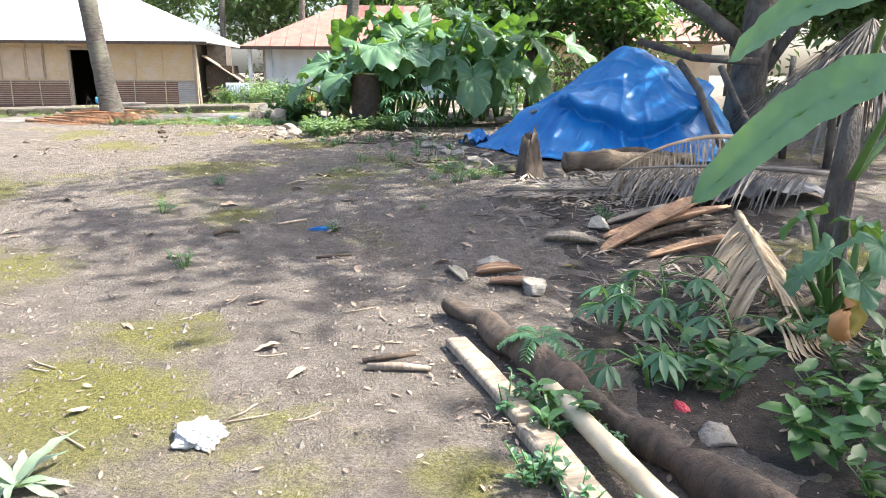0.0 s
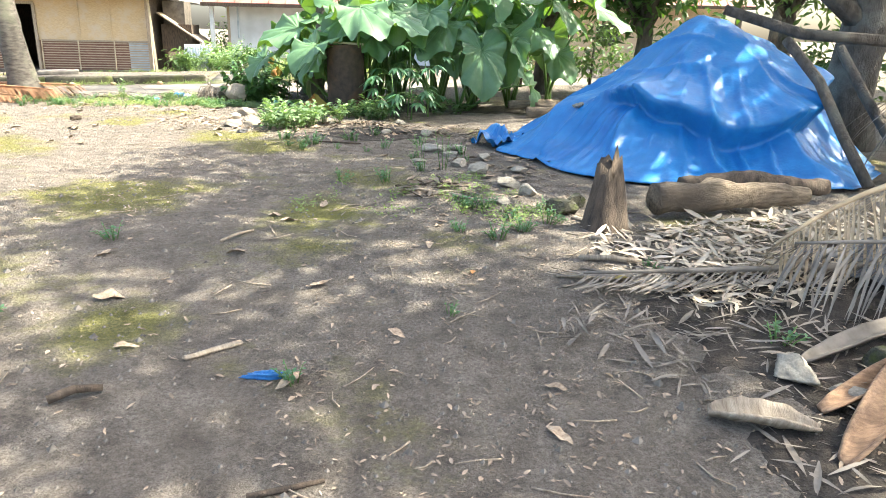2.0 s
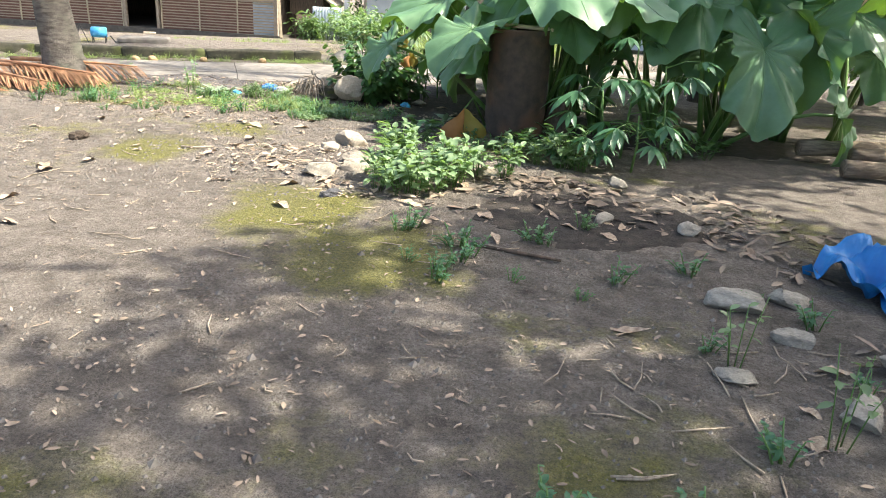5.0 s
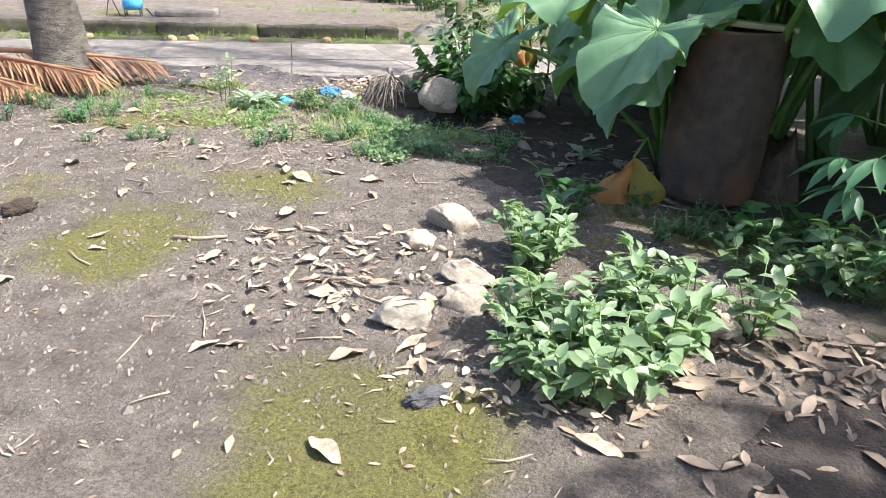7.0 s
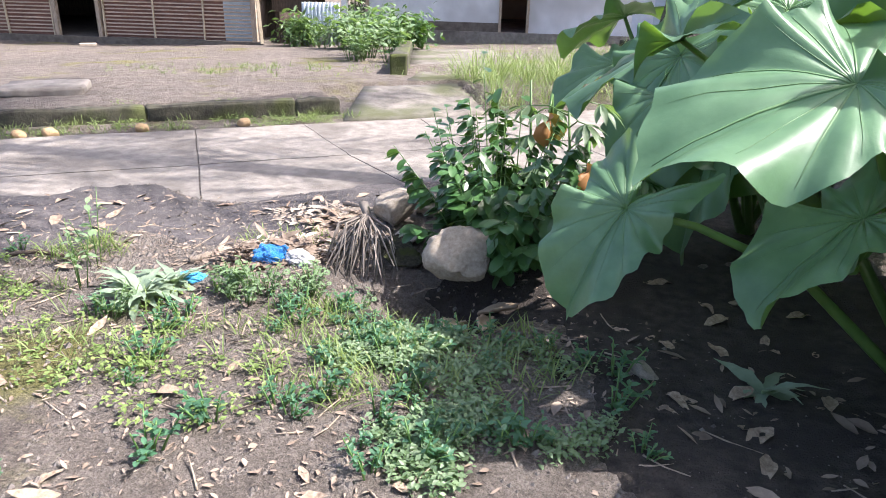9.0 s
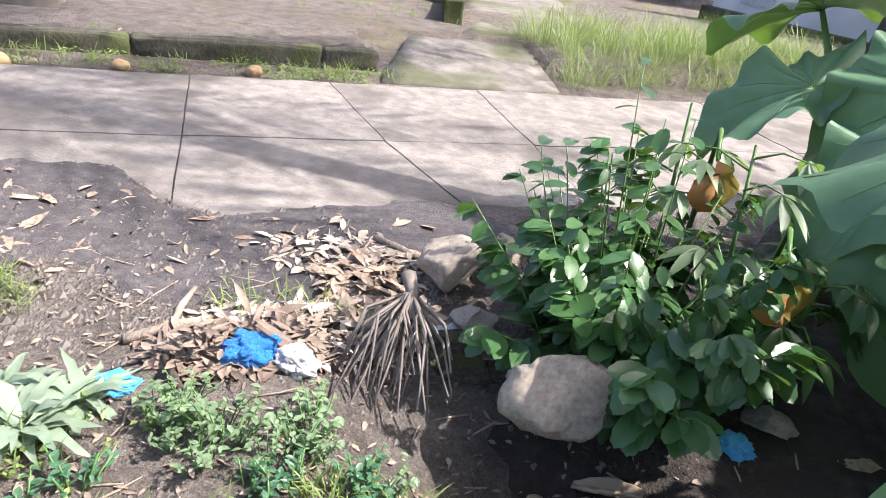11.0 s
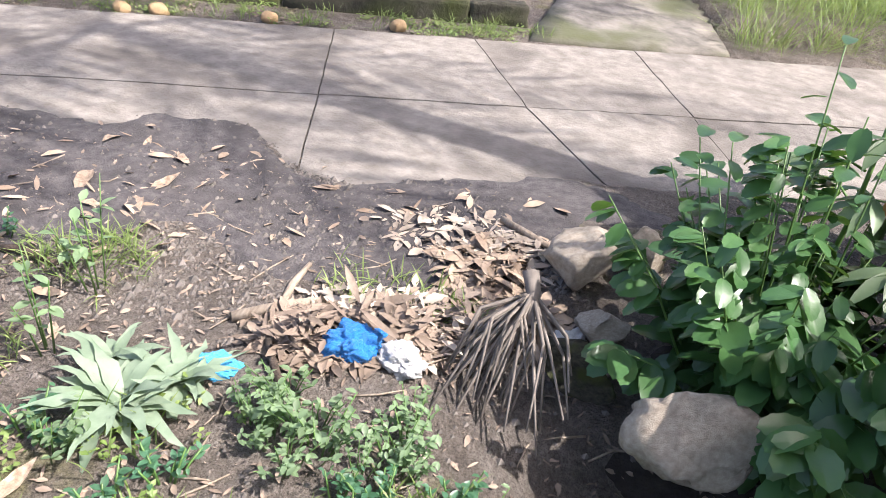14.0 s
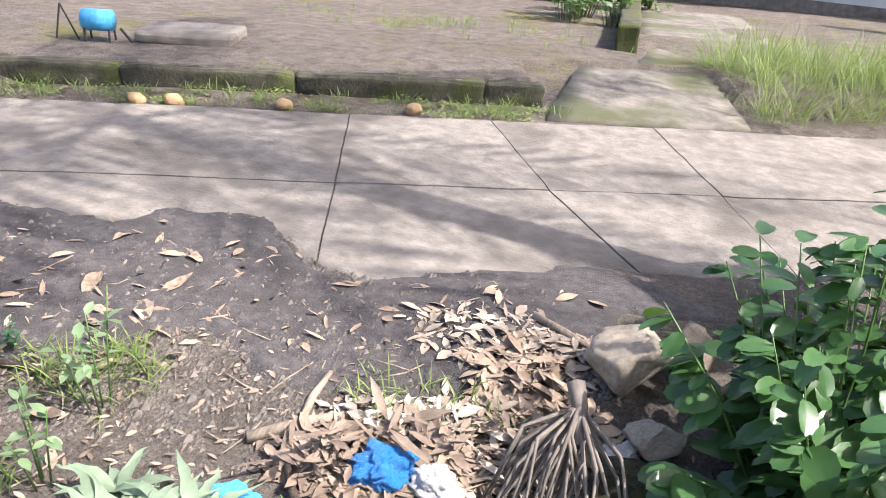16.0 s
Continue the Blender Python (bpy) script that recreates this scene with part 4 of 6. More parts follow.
# ---- rusty drum ----
def drum():
    e = empty("oil_drum", pose(-0.8, 11.62, land(-0.8, 11.62), 1.5, -1, 20), "rusted brown steel drum with a rotten bottom edge", "drum")
    n, v, f = 56, [], []
    prof = [(0.28, 0.0), (0.282, 0.12), (0.283, 0.28), (0.283, 0.33), (0.288, 0.35), (0.283, 0.37), (0.283, 0.63), (0.288, 0.65), (0.283, 0.67), (0.284, 0.95), (0.296, 0.985), (0.296, 1.0), (0.275, 1.0), (0.27, 0.9), (0.27, 0.05)]
    for i, (r, z) in enumerate(prof):
        for k in range(n):
            a = 6.2832 * k / n
            lift = max(0, 0.16 + 0.14 * noise.noise(Vector((math.cos(a) * 2, math.sin(a) * 2, 3)))) if i == 0 else (max(z, 0.2 + 0.12 * noise.noise(Vector((math.cos(a) * 2, math.sin(a) * 2, 3)))) if i in (1,) else z)
            dent = 1 + 0.012 * noise.noise(Vector((math.cos(a) * 1.5, math.sin(a) * 1.5, z * 2)))
            v.append((r * dent * math.cos(a), r * dent * math.sin(a), lift))
    for i in range(len(prof) - 1):
        for k in range(n):
            a, b = i * n + k, i * n + (k + 1) % n
            f.append((a, b, b + n, a + n))
    mesh_obj("shell", v, f, RUST, e)
    bm = bmesh.new()
    bmesh.ops.create_cone(bm, cap_ends=True, segments=32, radius1=0.24, radius2=0.262, depth=0.34, matrix=Matrix.Translation((0, 0, 0.15)))
    for w in bm.verts:
        w.co += noise.noise_vector(w.co * 5) * 0.03
    part("charred_core", bm, DARKWOOD, e, "dark rotten core under the shell")
    bm = bmesh.new()
    bmesh.ops.create_cone(bm, cap_ends=True, segments=32, radius1=0.268, radius2=0.268, depth=0.02, matrix=Matrix.Translation((0, 0, 0.93)))
    part("lid", bm, RUST, e)
    bm = bmesh.new()
    box(bm, 0.56, 0.13, 0.03, pose(-0.02, -0.08, 1.02, 0, 3, -18), 0.006)
    o = tagged(obj("board", bm, BAMBOO, None, smooth=False), "short pale board lying across the drum", "board")
    o.matrix_world = e.matrix_world


drum()


def stump(x, y, r, h, label, seed, mat=DARKWOOD):
    v, f = [], []
    n = 18
    for i, t in enumerate((0, 0.15, 0.5, 0.8, 1.0)):
        for k in range(n):
            a = 6.2832 * k / n
            q = Vector((math.cos(a), math.sin(a), t + seed))
            rr = r * (1.4 - 0.75 * t + 0.3 * math.exp(-t * 8)) * (1 + 0.25 * noise.noise(q * 1.6))
            z = h * t * (1 + (0.28 * noise.noise(q * 2.5) if t == 1 else 0) + (0.12 * math.cos(a - 0.6) if t > 0.7 else 0)) - 0.04
            v.append((rr * math.cos(a), rr * math.sin(a), z))
    for i in range(4):
        for k in range(n):
            a, b = i * n + k, i * n + (k + 1) % n
            f.append((a, b, b + n, a + n))
    c = len(v)
    v.append((0.15 * r, 0.1 * r, h * 0.8))
    f += [(4 * n + k, 4 * n + (k + 1) % n, c) for k in range(n)]
    o = mesh_obj("tree_stump", v, f, mat)
    o.matrix_world = pose(x, y, land(x, y))
    return tagged(o, label, "stump")


stump(-0.42, 11.75, 0.13, 0.38, "short dark rotten stump beside the drum", 2)
stump(1.5, 4.92, 0.115, 0.48, "jagged dark rotten stump before the tarpaulin", 5)


# ---- tarpaulin heap ----
def tarpaulin():
    cx, cy = 3.15, 7.75
    v, f = [], []
    N, M = 440, 100
    edge = {0: 1.75, 45: 1.6, 90: 1.9, 135: 2.0, 172: 2.0, 195: 1.75, 225: 1.75, 262: 1.55, 300: 1.75, 318: 1.75, 335: 1.7, 360: 1.75}
    ks = sorted(edge)
    for j in range(M + 1):
        t = j / M
        for k in range(N):
            deg = 360 * k / N
            a = radians(deg)
            r = float(np.interp(deg, ks, [edge[q] for q in ks])) * (1 + 0.05 * noise.noise(Vector((math.cos(a) * 3, math.sin(a) * 3, 1))) * t)
            px, py = 0.32 * (1 - t), 0.45 * (1 - t)
            x, y = cx + px + r * t * math.cos(a), cy + py + r * t * math.sin(a)
            h = 1.30 * (1 - max(0, t - 0.09) / 0.91) ** 1.05 * (1 + 0.22 * t) + 0.03
            h += 0.20 * math.exp(-(((x - 4.1) / 0.55) ** 2 + ((y - 7.6) / 0.6) ** 2))
            q = Vector((x, y, 0))
            edge_free = min(1, 4 * (1 - t))
            # broad flats pulled taut between lumps of the heap
            h += noise.noise(q * 1.1 + Vector((2, 0, 0))) * 0.16 * edge_free + noise.noise(q * 2.6) * 0.05 * edge_free
            # sharp creases that fan out from the top and deepen towards the hem
            warp = a + 0.16 * noise.noise(Vector((math.cos(a) * 2, math.sin(a) * 2, t * 1.6)))
            out = 0.0
            for count, deep, start, shift in ((11, 0.16, 0.18, 0.4), (23, 0.075, 0.3, 1.7), (47, 0.03, 0.4, 0.2)):
                ridge = 1 - abs(math.sin(warp * count / 2 + shift + 1.5 * noise.noise(Vector((count, t * 2.2, a)))))
                lively = max(0, 0.55 + 0.9 * noise.noise(Vector((math.cos(a) * 2.5 + count, math.sin(a) * 2.5, t))))
                out += deep * (ridge ** 3 - 0.22) * lively * step(start, 0.85, t) * (1 if t < 0.97 else 0.5)
            # diagonal tension wrinkles
            d = (x * 0.8 + y * 0.6) + 0.35 * noise.noise(q * 1.3)
            h += noise.noise(q * 14) * 0.004
            out += 0.07 * (1 - abs(math.sin(d * 6))) ** 4 * max(0, noise.noise(q * 0.9 + Vector((7, 3, 0))) + 0.25) * edge_free
            # the sheet doubles over low on the front and hangs in a second tier
            hem = 0.68 + 0.09 * noise.noise(Vector((a * 2.2, 4, 0))) + 0.05 * math.sin(a * 3)
            front = step(0.15, 0.6, -math.sin(a))
            out += front * (0.17 * step(hem - 0.2, hem - 0.01, t) - 0.30 * step(hem - 0.012, hem + 0.025, t)) * (1 - step(0.84, 1, t))
            second = hem - 0.3 + 0.08 * noise.noise(Vector((a * 4, 9, 0)))
            out += 0.6 * front * (0.09 * step(second - 0.12, second - 0.01, t) - 0.11 * step(second - 0.012, second + 0.03, t)) * max(0, 0.3 + noise.noise(Vector((a * 3, 1, 7))))
            x, y = x + 0.75 * out * math.cos(a), y + 0.75 * out * math.sin(a)
            v.append((x, y, land(x, y) + max(0.015, h + 0.6 * out)))
    for j in range(M):
        for k in range(N):
            a, b = j * N + k, j * N + (k + 1) % N
            f.append((a, b, b + N, a + N))
    o = mesh_obj("tarpaulin", v, f, TARP)
    m = o.modifiers.new("thickness", "SOLIDIFY")
    m.thickness = 0.006
    tagged(o, "creased bright blue tarpaulin draped over a tall heap", "tarpaulin")
    # loose crumpled corner
    bm = bmesh.new()
    bmesh.ops.create_grid(bm, x_segments=18, y_segments=18, size=0.24)
    for w in bm.verts:
        w.co.z = 0.12 + 0.16 * noise.noise(w.co * 6) + 0.12 * noise.noise(w.co * 13) - w.co.length * 0.2
    o = obj("tarpaulin_scrap", bm, TARP)
    o.matrix_world = pose(1.22, 8.45, land(1.22, 8.45) + 0.02, 0, 0, 30)
    tagged(o, "crumpled loose blue tarpaulin corner", "tarpaulin")


tarpaulin()
for i, pts in enumerate((([3.82, 7.35, 1.22], [3.95, 6.9, 0.85], [4.02, 6.5, 0.42], [4.12, 6.15, 0.02]), ([4.45, 7.5, 1.15], [4.5, 7.05, 0.75], [4.62, 6.7, 0.35], [4.66, 6.45, 0.0]), ([3.4, 7.9, 1.5], [4.1, 7.6, 1.28], [5.0, 7.5, 1.22]))):
    o = tube("branch", pts, [0.045, 0.05, 0.05, 0.045][:len(pts)], BARK, None, 8, 0.02)
    tagged(o, "bare crooked branch leaning on the tarpaulin", "branch", "branches on the tarpaulin")
rock(1.95, 7.75, 0.09, 0.06, 0.035, STONE, "flat stone weighing down the tarpaulin", 41, 0.0, 20, "stones", 0.5)


def log(name, pts, radii, mat, label, rough=0.03, seg=14, cat="log"):
    fine, rad = [], []
    for i in range(len(pts) - 1):
        for k in range(8):
            q = k / 8
            p = Vector(pts[i]).lerp(Vector(pts[i + 1]), q)
            fine.append(p + noise.noise_vector(p * 2) * rough * 0.25)
            rad.append((radii[i] * (1 - q) + radii[i + 1] * q) * (1 + 0.16 * noise.noise(p * 9) + 0.08 * noise.noise(p * 23)))
    fine.append(Vector(pts[-1]))
    rad.append(radii[-1])
    o = tube(name, fine, rad, mat, None, max(seg, 20), rough)
    return tagged(o, label, cat, "logs")


log("log", [(1.95, 5.25, 0.11), (2.4, 5.32, 0.12), (2.85, 5.45, 0.1), (3.2, 5.5, 0.09)], [0.11, 0.12, 0.10, 0.06], LOGWOOD, "pale debarked log lying before the tarpaulin", 0.04)
log("log", [(2.3, 5.7, 0.1), (2.9, 5.75, 0.12), (3.6, 5.9, 0.08)], [0.09, 0.1, 0.06], DARKWOOD, "dark log lying against the tarpaulin", 0.03)
for i, (x, y, a, L) in enumerate(((2.7, 10.9, 5, 1.6), (3.0, 11.2, -4, 1.8), (2.4, 11.5, 10, 1.4))):
    dx, dy = math.cos(radians(a)) * L / 2, math.sin(radians(a)) * L / 2
    log("log", [(x - dx, y - dy, land(x, y) + 0.08 + 0.03 * i), (x, y, land(x, y) + 0.09 + 0.03 * i), (x + dx, y + dy, land(x, y) + 0.08 + 0.03 * i)], [0.07, 0.075, 0.06], LOGWOOD, "thin pale log stacked behind the tarpaulin", 0.01)

# ---- the log, planks and bamboo beside the walk ----
Z0 = land(0.9, 0.3)
log("driftwood_log", [(0.58, 1.2, Z0 + 0.07), (0.8, 0.75, Z0 + 0.08), (1.0, 0.3, Z0 + 0.05), (1.2, -0.15, Z0 + 0.03), (1.55, -0.75, Z0 + 0.04), (1.75, -1.2, Z0)], [0.05, 0.066, 0.068, 0.066, 0.074, 0.08], DARKWOOD, "rotting grey log half sunk in the soil", 0.045, 16)


def plank(x0, y0, x1, y1, w, t, mat, label, z=0.0):
    a, b = Vector((x0, y0, land(x0, y0) + t / 2 + z)), Vector((x1, y1, land(x1, y1) + t / 2 + z))
    bm = bmesh.new()
    box(bm, (b - a).length, w, t, None, 0.008)
    bmesh.ops.subdivide_edges(bm, edges=bm.edges[:], cuts=4, use_grid_fill=True)
    for q in bm.verts:
        q.co += noise.noise_vector(q.co * 7 + Vector((x0, y0, 0))) * 0.008
    o = obj("plank", bm, mat)
    o.matrix_world = Matrix.Translation((a + b) / 2) @ (b - a).to_track_quat("X", "Z").to_matrix().to_4x4()
    return tagged(o, label, "plank", "planks")


plank(0.61, 0.72, 0.86, -0.05, 0.10, 0.05, WOOD, "weathered split plank edging the path")
plank(0.86, -0.1, 1.12, -1.0, 0.12, 0.05, WOOD, "pale mossy plank edging the path")
v, f = [], []
bp = [Vector((0.97, 0.12, Z0 + 0.07)).lerp(Vector((1.32, -1.15, Z0 + 0.06)), i / 24) for i in range(25)]
tube_into(v, f, bp, [0.038 * (1.12 if i % 6 == 3 else 1) for i in range(25)], 14)
tagged(mesh_obj("bamboo_pole", v, f, BAMBOO), "thick pale bamboo pole with raised nodes", "pole")


def spathe(x0, y0, x1, y1, w, lift, label, mat=SPATHE):
    """A boat-shaped dry coconut spathe."""
    v, f = [], []
    a, b = Vector((x0, y0, land(x0, y0) + 0.02)), Vector((x1, y1, land(x1, y1) + lift))
    d = (b - a)
    s = d.cross(Vector((0, 0, 1))).normalized()
    n, m = 16, 8
    for i in range(n + 1):
        t = i / n
        ww = w * (0.25 + 0.75 * math.sin(math.pi * min(1, t * 1.05)) ** 0.7)
        for j in range(m + 1):
            q = -1 + 2 * j / m
            p = a.lerp(b, t) + s * q * ww / 2 + Vector((0, 0, ww * 0.42 * q * q + 0.01 * noise.noise(Vector((t * 9, q * 3, x0)))))
            v.append(p)
    for i in range(n):
        for j in range(m):
            k = i * (m + 1) + j
            f.append((k, k + 1, k + m + 2, k + m + 1))
    o = mesh_obj("palm_spathe", v, f, mat)
    md = o.modifiers.new("thickness", "SOLIDIFY")
    md.thickness = 0.012
    return tagged(o, label, "palm husk", "palm spathes")


spathe(1.72, 2.45, 2.85, 3.35, 0.17, 0.20, "long curved russet palm spathe on the soil")
spathe(1.8, 2.75, 2.95, 3.25, 0.13, 0.12, "dark brown palm spathe on the soil")
spathe(1.9, 3.1, 2.7, 3.4, 0.1, 0.1, "grey dry palm spathe on the soil", GREYFROND)
spathe(1.95, 2.6, 2.75, 2.95, 0.11, 0.08, "dark curled palm spathe on the soil", DARKWOOD)
spathe(2.0, 2.3, 2.9, 2.75, 0.1, 0.06, "russet split palm spathe on the soil")
spathe(1.35, 2.75, 1.72, 2.62, 0.14, 0.03, "short pale palm husk piece", WOOD)
spathe(0.78, 1.92, 1.08, 1.98, 0.11, 0.04, "short russet husk beside the log")
spathe(0.85, 1.72, 1.18, 1.68, 0.09, 0.03, "broken brown husk beside the log")
spathe(0.62, 2.05, 0.7, 1.7, 0.06, 0.03, "pale curled husk strip beside the log", BAMBOO)

for i, (x, y, s, mat) in enumerate(((1.82, 3.0, 0.12, STONE), (1.98, 2.85, 0.09, STONE), (2.25, 3.05, 0.12, MOSSY), (2.55, 3.0, 0.1, STONE), (0.92, 2.12, 0.12, STONE), (1.12, 1.6, 0.12, STONE), (2.15, 0.98, 0.1, STONE), (1.55, -0.1, 0.09, STONE),
                                     (0.45, 8.05, 0.15, STONE), (0.72, 8.15, 0.11, STONE), (0.8, 6.72, 0.13, STONE), (1.02, 6.2, 0.11, STONE), (1.15, 5.95, 0.11, STONE), (1.3, 5.35, 0.15, MOSSY), (0.95, 7.5, 0.1, STONE), (0.4, 9.0, 0.09, STONE), (1.45, 5.6, 0.12, MOSSY),
                                     (0.05, 10.0, 0.09, STONE), (0.62, 7.7, 0.09, STONE), (-0.1, 9.1, 0.08, STONE), (0.3, 7.3, 0.08, STONE), (0.65, 7.1, 0.1, STONE), (1.2, 6.9, 0.09, STONE), (0.9, 5.6, 0.07, STONE), (-2.0, 12.35, 0.08, STONE), (-2.05, 13.45, 0.1, STONE), (-3.2, 12.62, 0.12, MOSSY))):
    rock(x, y, s * rnd(0.9, 1.3), s * rnd(0.8, 1.1), s * rnd(0.42, 0.62), mat, "rounded grey stone half sunk in the soil", i, 0.2, rnd(0, 180))
for i, (x, y, s) in enumerate(((-2.1, 10.55, 0.14), (-1.92, 10.0, 0.12), (-1.85, 9.8, 0.1), (-2.1, 9.6, 0.11), (-1.36, 9.45, 0.12), (-2.2, 10.25, 0.09), (-0.9, 9.9, 0.1))):
    rock(x, y, s * 1.15, s * 0.9, s * 0.65, PALESTONE if i != 3 else STONE, "pale sunlit stone among the weeds", 50 + i, 0.32, rnd(0, 180))
rock(-3.32, 13.9, 0.19, 0.15, 0.15, PALESTONE, "large rounded pale boulder by the road", 61, 0.1, 10, "boulders")
rock(-3.1, 14.12, 0.12, 0.12, 0.11, PALESTONE, "pale rounded stone under the bush", 62, 0.1, 40, "boulders")
rock(-3.18, 13.62, 0.12, 0.09, 0.06, PALESTONE, "flat pale stone beside the boulder", 63, 0.1, 40, "boulders")
rock(-3.18, 13.38, 0.14, 0.1, 0.10, MOSSY, "grey mossy stone beside the dead roots", 64, 0.1, 0, "boulders")
rock(-2.82, 13.14, 0.19, 0.16, 0.17, PALESTONE, "large sunlit boulder overhanging the hollow", 66, 0.1, 30, "boulders", 0.03)


# ---- dry fronds ----
def fallen_frond(x, y, yaw, length, llen, mat, label, seed, up=0.25, droop=0.25, hang=0.3, n=34, lift=0.05, spread=0.6):
    v, f = [], []
    e = empty("palm_frond", pose(x, y, land(x, y)), label, "palm frond", "dry palm fronds")
    a = radians(yaw)
    rib = frond_into(v, f, (0, 0, lift), (math.cos(a), math.sin(a), up), length, droop, int(n * 1.7), llen, 0.017, seed, hang, spread)
    v = [Vector((p.x, p.y, max(p.z, 0.006 + 0.01 * random.random()))) for p in v]
    mesh_obj("foliage", v, f, mat, e)
    stems("rib", e, [(rib, 0.028, 0.008)], mat, 6)


fallen_frond(2.72, 2.55, 252, 1.7, 0.62, DRYFROND, "dry straw-coloured palm frond lying on the soil", 1, 0.05, 0.05, 0.5, 44, 0.28, 0.45)
fallen_frond(2.85, 1.4, 225, 1.0, 0.5, DRYFROND, "broken dry palm frond tip", 2, 0.0, 0.0, 0.3, 24, 0.12, 0.6)
fallen_frond(2.9, 4.0, 185, 1.8, 0.5, GREYFROND, "grey decayed palm frond flat on the soil", 3, 0.0, 0.0, 0.3, 30, 0.05, 0.4)
fallen_frond(3.9, 3.4, 170, 1.8, 0.6, GREYFROND, "grey palm frond with limp leaflets", 4, 0.1, 0.1, 0.6, 30, 0.35, 0.7)
fallen_frond(3.6, 4.4, 200, 1.6, 0.6, DRYFROND, "pale dry frond strands by the grey cloth", 5, 0.2, 0.35, 0.9, 22, 0.45, 0.7)
for i in range(7):
    fallen_frond(-7.75 + 0.15 * i, 12.15 + 0.08 * i, -26 + 5 * i + 9 * (-1) ** i, 1.45, 0.4, REDFROND, "russet dry palm frond heaped at the palm foot", 20 + i, 0.02, 0.04, 0.25, 40, 0.05 + 0.03 * i, 0.22)


def thatch_heap(x, y, z, r, label, seed):
    R = random.Random(seed)
    v, f = [], []
    for k in range(520):
        a = R.uniform(0, 6.28)
        t = R.random()
        p = Vector((r * t * math.cos(a), r * t * math.sin(a), z * (1 - 0.55 * t)))
        d = Vector((math.cos(a), math.sin(a), -0.5 - R.random())).normalized()
        m = Matrix.Translation(p) @ d.to_track_quat("X", "Z").to_matrix().to_4x4()
        blade_into(v, f, m, R.uniform(0.5, 0.95), 0.03, 0.2, 3)
    e = empty("thatch_shelter", pose(x, y, land(x, y)), label, "shelter")
    mesh_obj("thatch", v, f, GREYFROND, e)
    for dx, dy in ((-0.6, -0.5), (0.6, -0.5), (0.6, 0.6), (-0.6, 0.6)):
        tube("post", [(dx, dy, -0.1), (dx, dy, z * 0.75)], [0.05, 0.04], BARK, e, 7)


thatch_heap(5.75, 6.3, 1.75, 1.15, "low grey palm-thatch shelter on posts", 8)

bm = bmesh.new()
bmesh.ops.create_grid(bm, x_segments=30, y_segments=24, size=0.5)
for w in bm.verts:
    w.co.x *= 1.5
    w.co.z = 0.16 * math.exp(-w.co.length ** 2 * 3) + 0.06 * noise.noise(w.co * 5) + 0.02 * noise.noise(w.co * 14) + 0.02
o = obj("grey_cloth", bm, SOCKET)
o.matrix_world = pose(3.35, 4.0, land(3.35, 4.0), 0, 0, 15)
tagged(o, "crumpled dark grey sheet lying on litter", "cloth")


# ---- banana plant at the edge of the walk ----
def banana(x, y):
    z = land(x, y)
    e = empty("banana_plant", pose(x, y, z), "banana plant with long pale green leaves", "plant")
    tube("stem", [(0, 0, -0.05), (0.0, 0, 0.5), (0.03, 0.02, 1.1)], [0.1, 0.085, 0.05], BARK, e, 10, 0.01)
    tube("stem", [(-0.55, -0.95, -0.05), (-0.5, -0.9, 0.3), (-0.45, -0.85, 0.75)], [0.05, 0.042, 0.028], BARK, e, 10, 0.005)
    for k, (tip, base, w) in enumerate((((-1.2, -0.62, 0.58), (-0.33, -1.05, 1.38), 0.27), ((-0.9, -0.2, 1.36), (-0.35, -0.85, 1.72), 0.26), ((0.1, -0.9, 1.2), (-0.2, -0.75, 1.0), 0.3))):
        a, b = Vector(base), Vector(tip)
        d = b - a
        s = d.cross(Vector((-0.25, -0.8, 0.62))).normalized()
        up = s.cross(d).normalized()
        v, f = [], []
        n = 22
        for i in range(n + 1):
            t = i / n
            ww = w * min(1, 4 * t + 0.15) * (1 - t ** 4) ** 0.5 * (1 + 0.04 * math.sin(i * 1.7))
            c = a.lerp(b, t) + Vector((0, 0, 0.12 * math.sin(math.pi * t)))
            for j in range(7):
                q = -1 + j / 3
                v.append(c + s * q * ww / 2 + up * (0.10 * abs(q) * ww + 0.012 * math.sin(i * 2.2 + q * 2)))
        for i in range(n):
            for j in range(6):
                p = i * 7 + j
                f.append((p, p + 1, p + 8, p + 7))
        lf = mesh_obj("leaf", v, f, TARO if k < 2 else BUSH, e)
        c0 = Vector((-0.45, -0.85, 0.75)) if k != 1 else Vector((0.03, 0.02, 1.1))
        tube("midrib", [c0, c0.lerp(a, 0.6), a, a.lerp(b, 0.5) + Vector((0, 0, 0.11)), b], [0.025, 0.02, 0.014, 0.009, 0.003], STALK, lf, 6)


banana(3.15, 2.05)

taro_plant(2.55, 0.95, [(-0.12, -0.1, 0.45, 0.2, 200, 35), (0.08, -0.2, 0.5, 0.2, 270, 40), (-0.1, 0.15, 0.58, 0.2, 150, 30), (0.15, 0.1, 0.55, 0.22, 20, 25), (-0.18, 0.0, 0.3, 0.18, 190, 45), (0.0, -0.2, 0.32, 0.2, 250, 45), (0.2, -0.1, 0.4, 0.2, 310, 40)],
           "young broad-leaved plant on the dark soil", 35)
hanging_leaf(2.3, 0.45, land(2.3, 0.45) + 0.36, 30, 0.16, "yellow-brown withered leaf hanging over the soil")

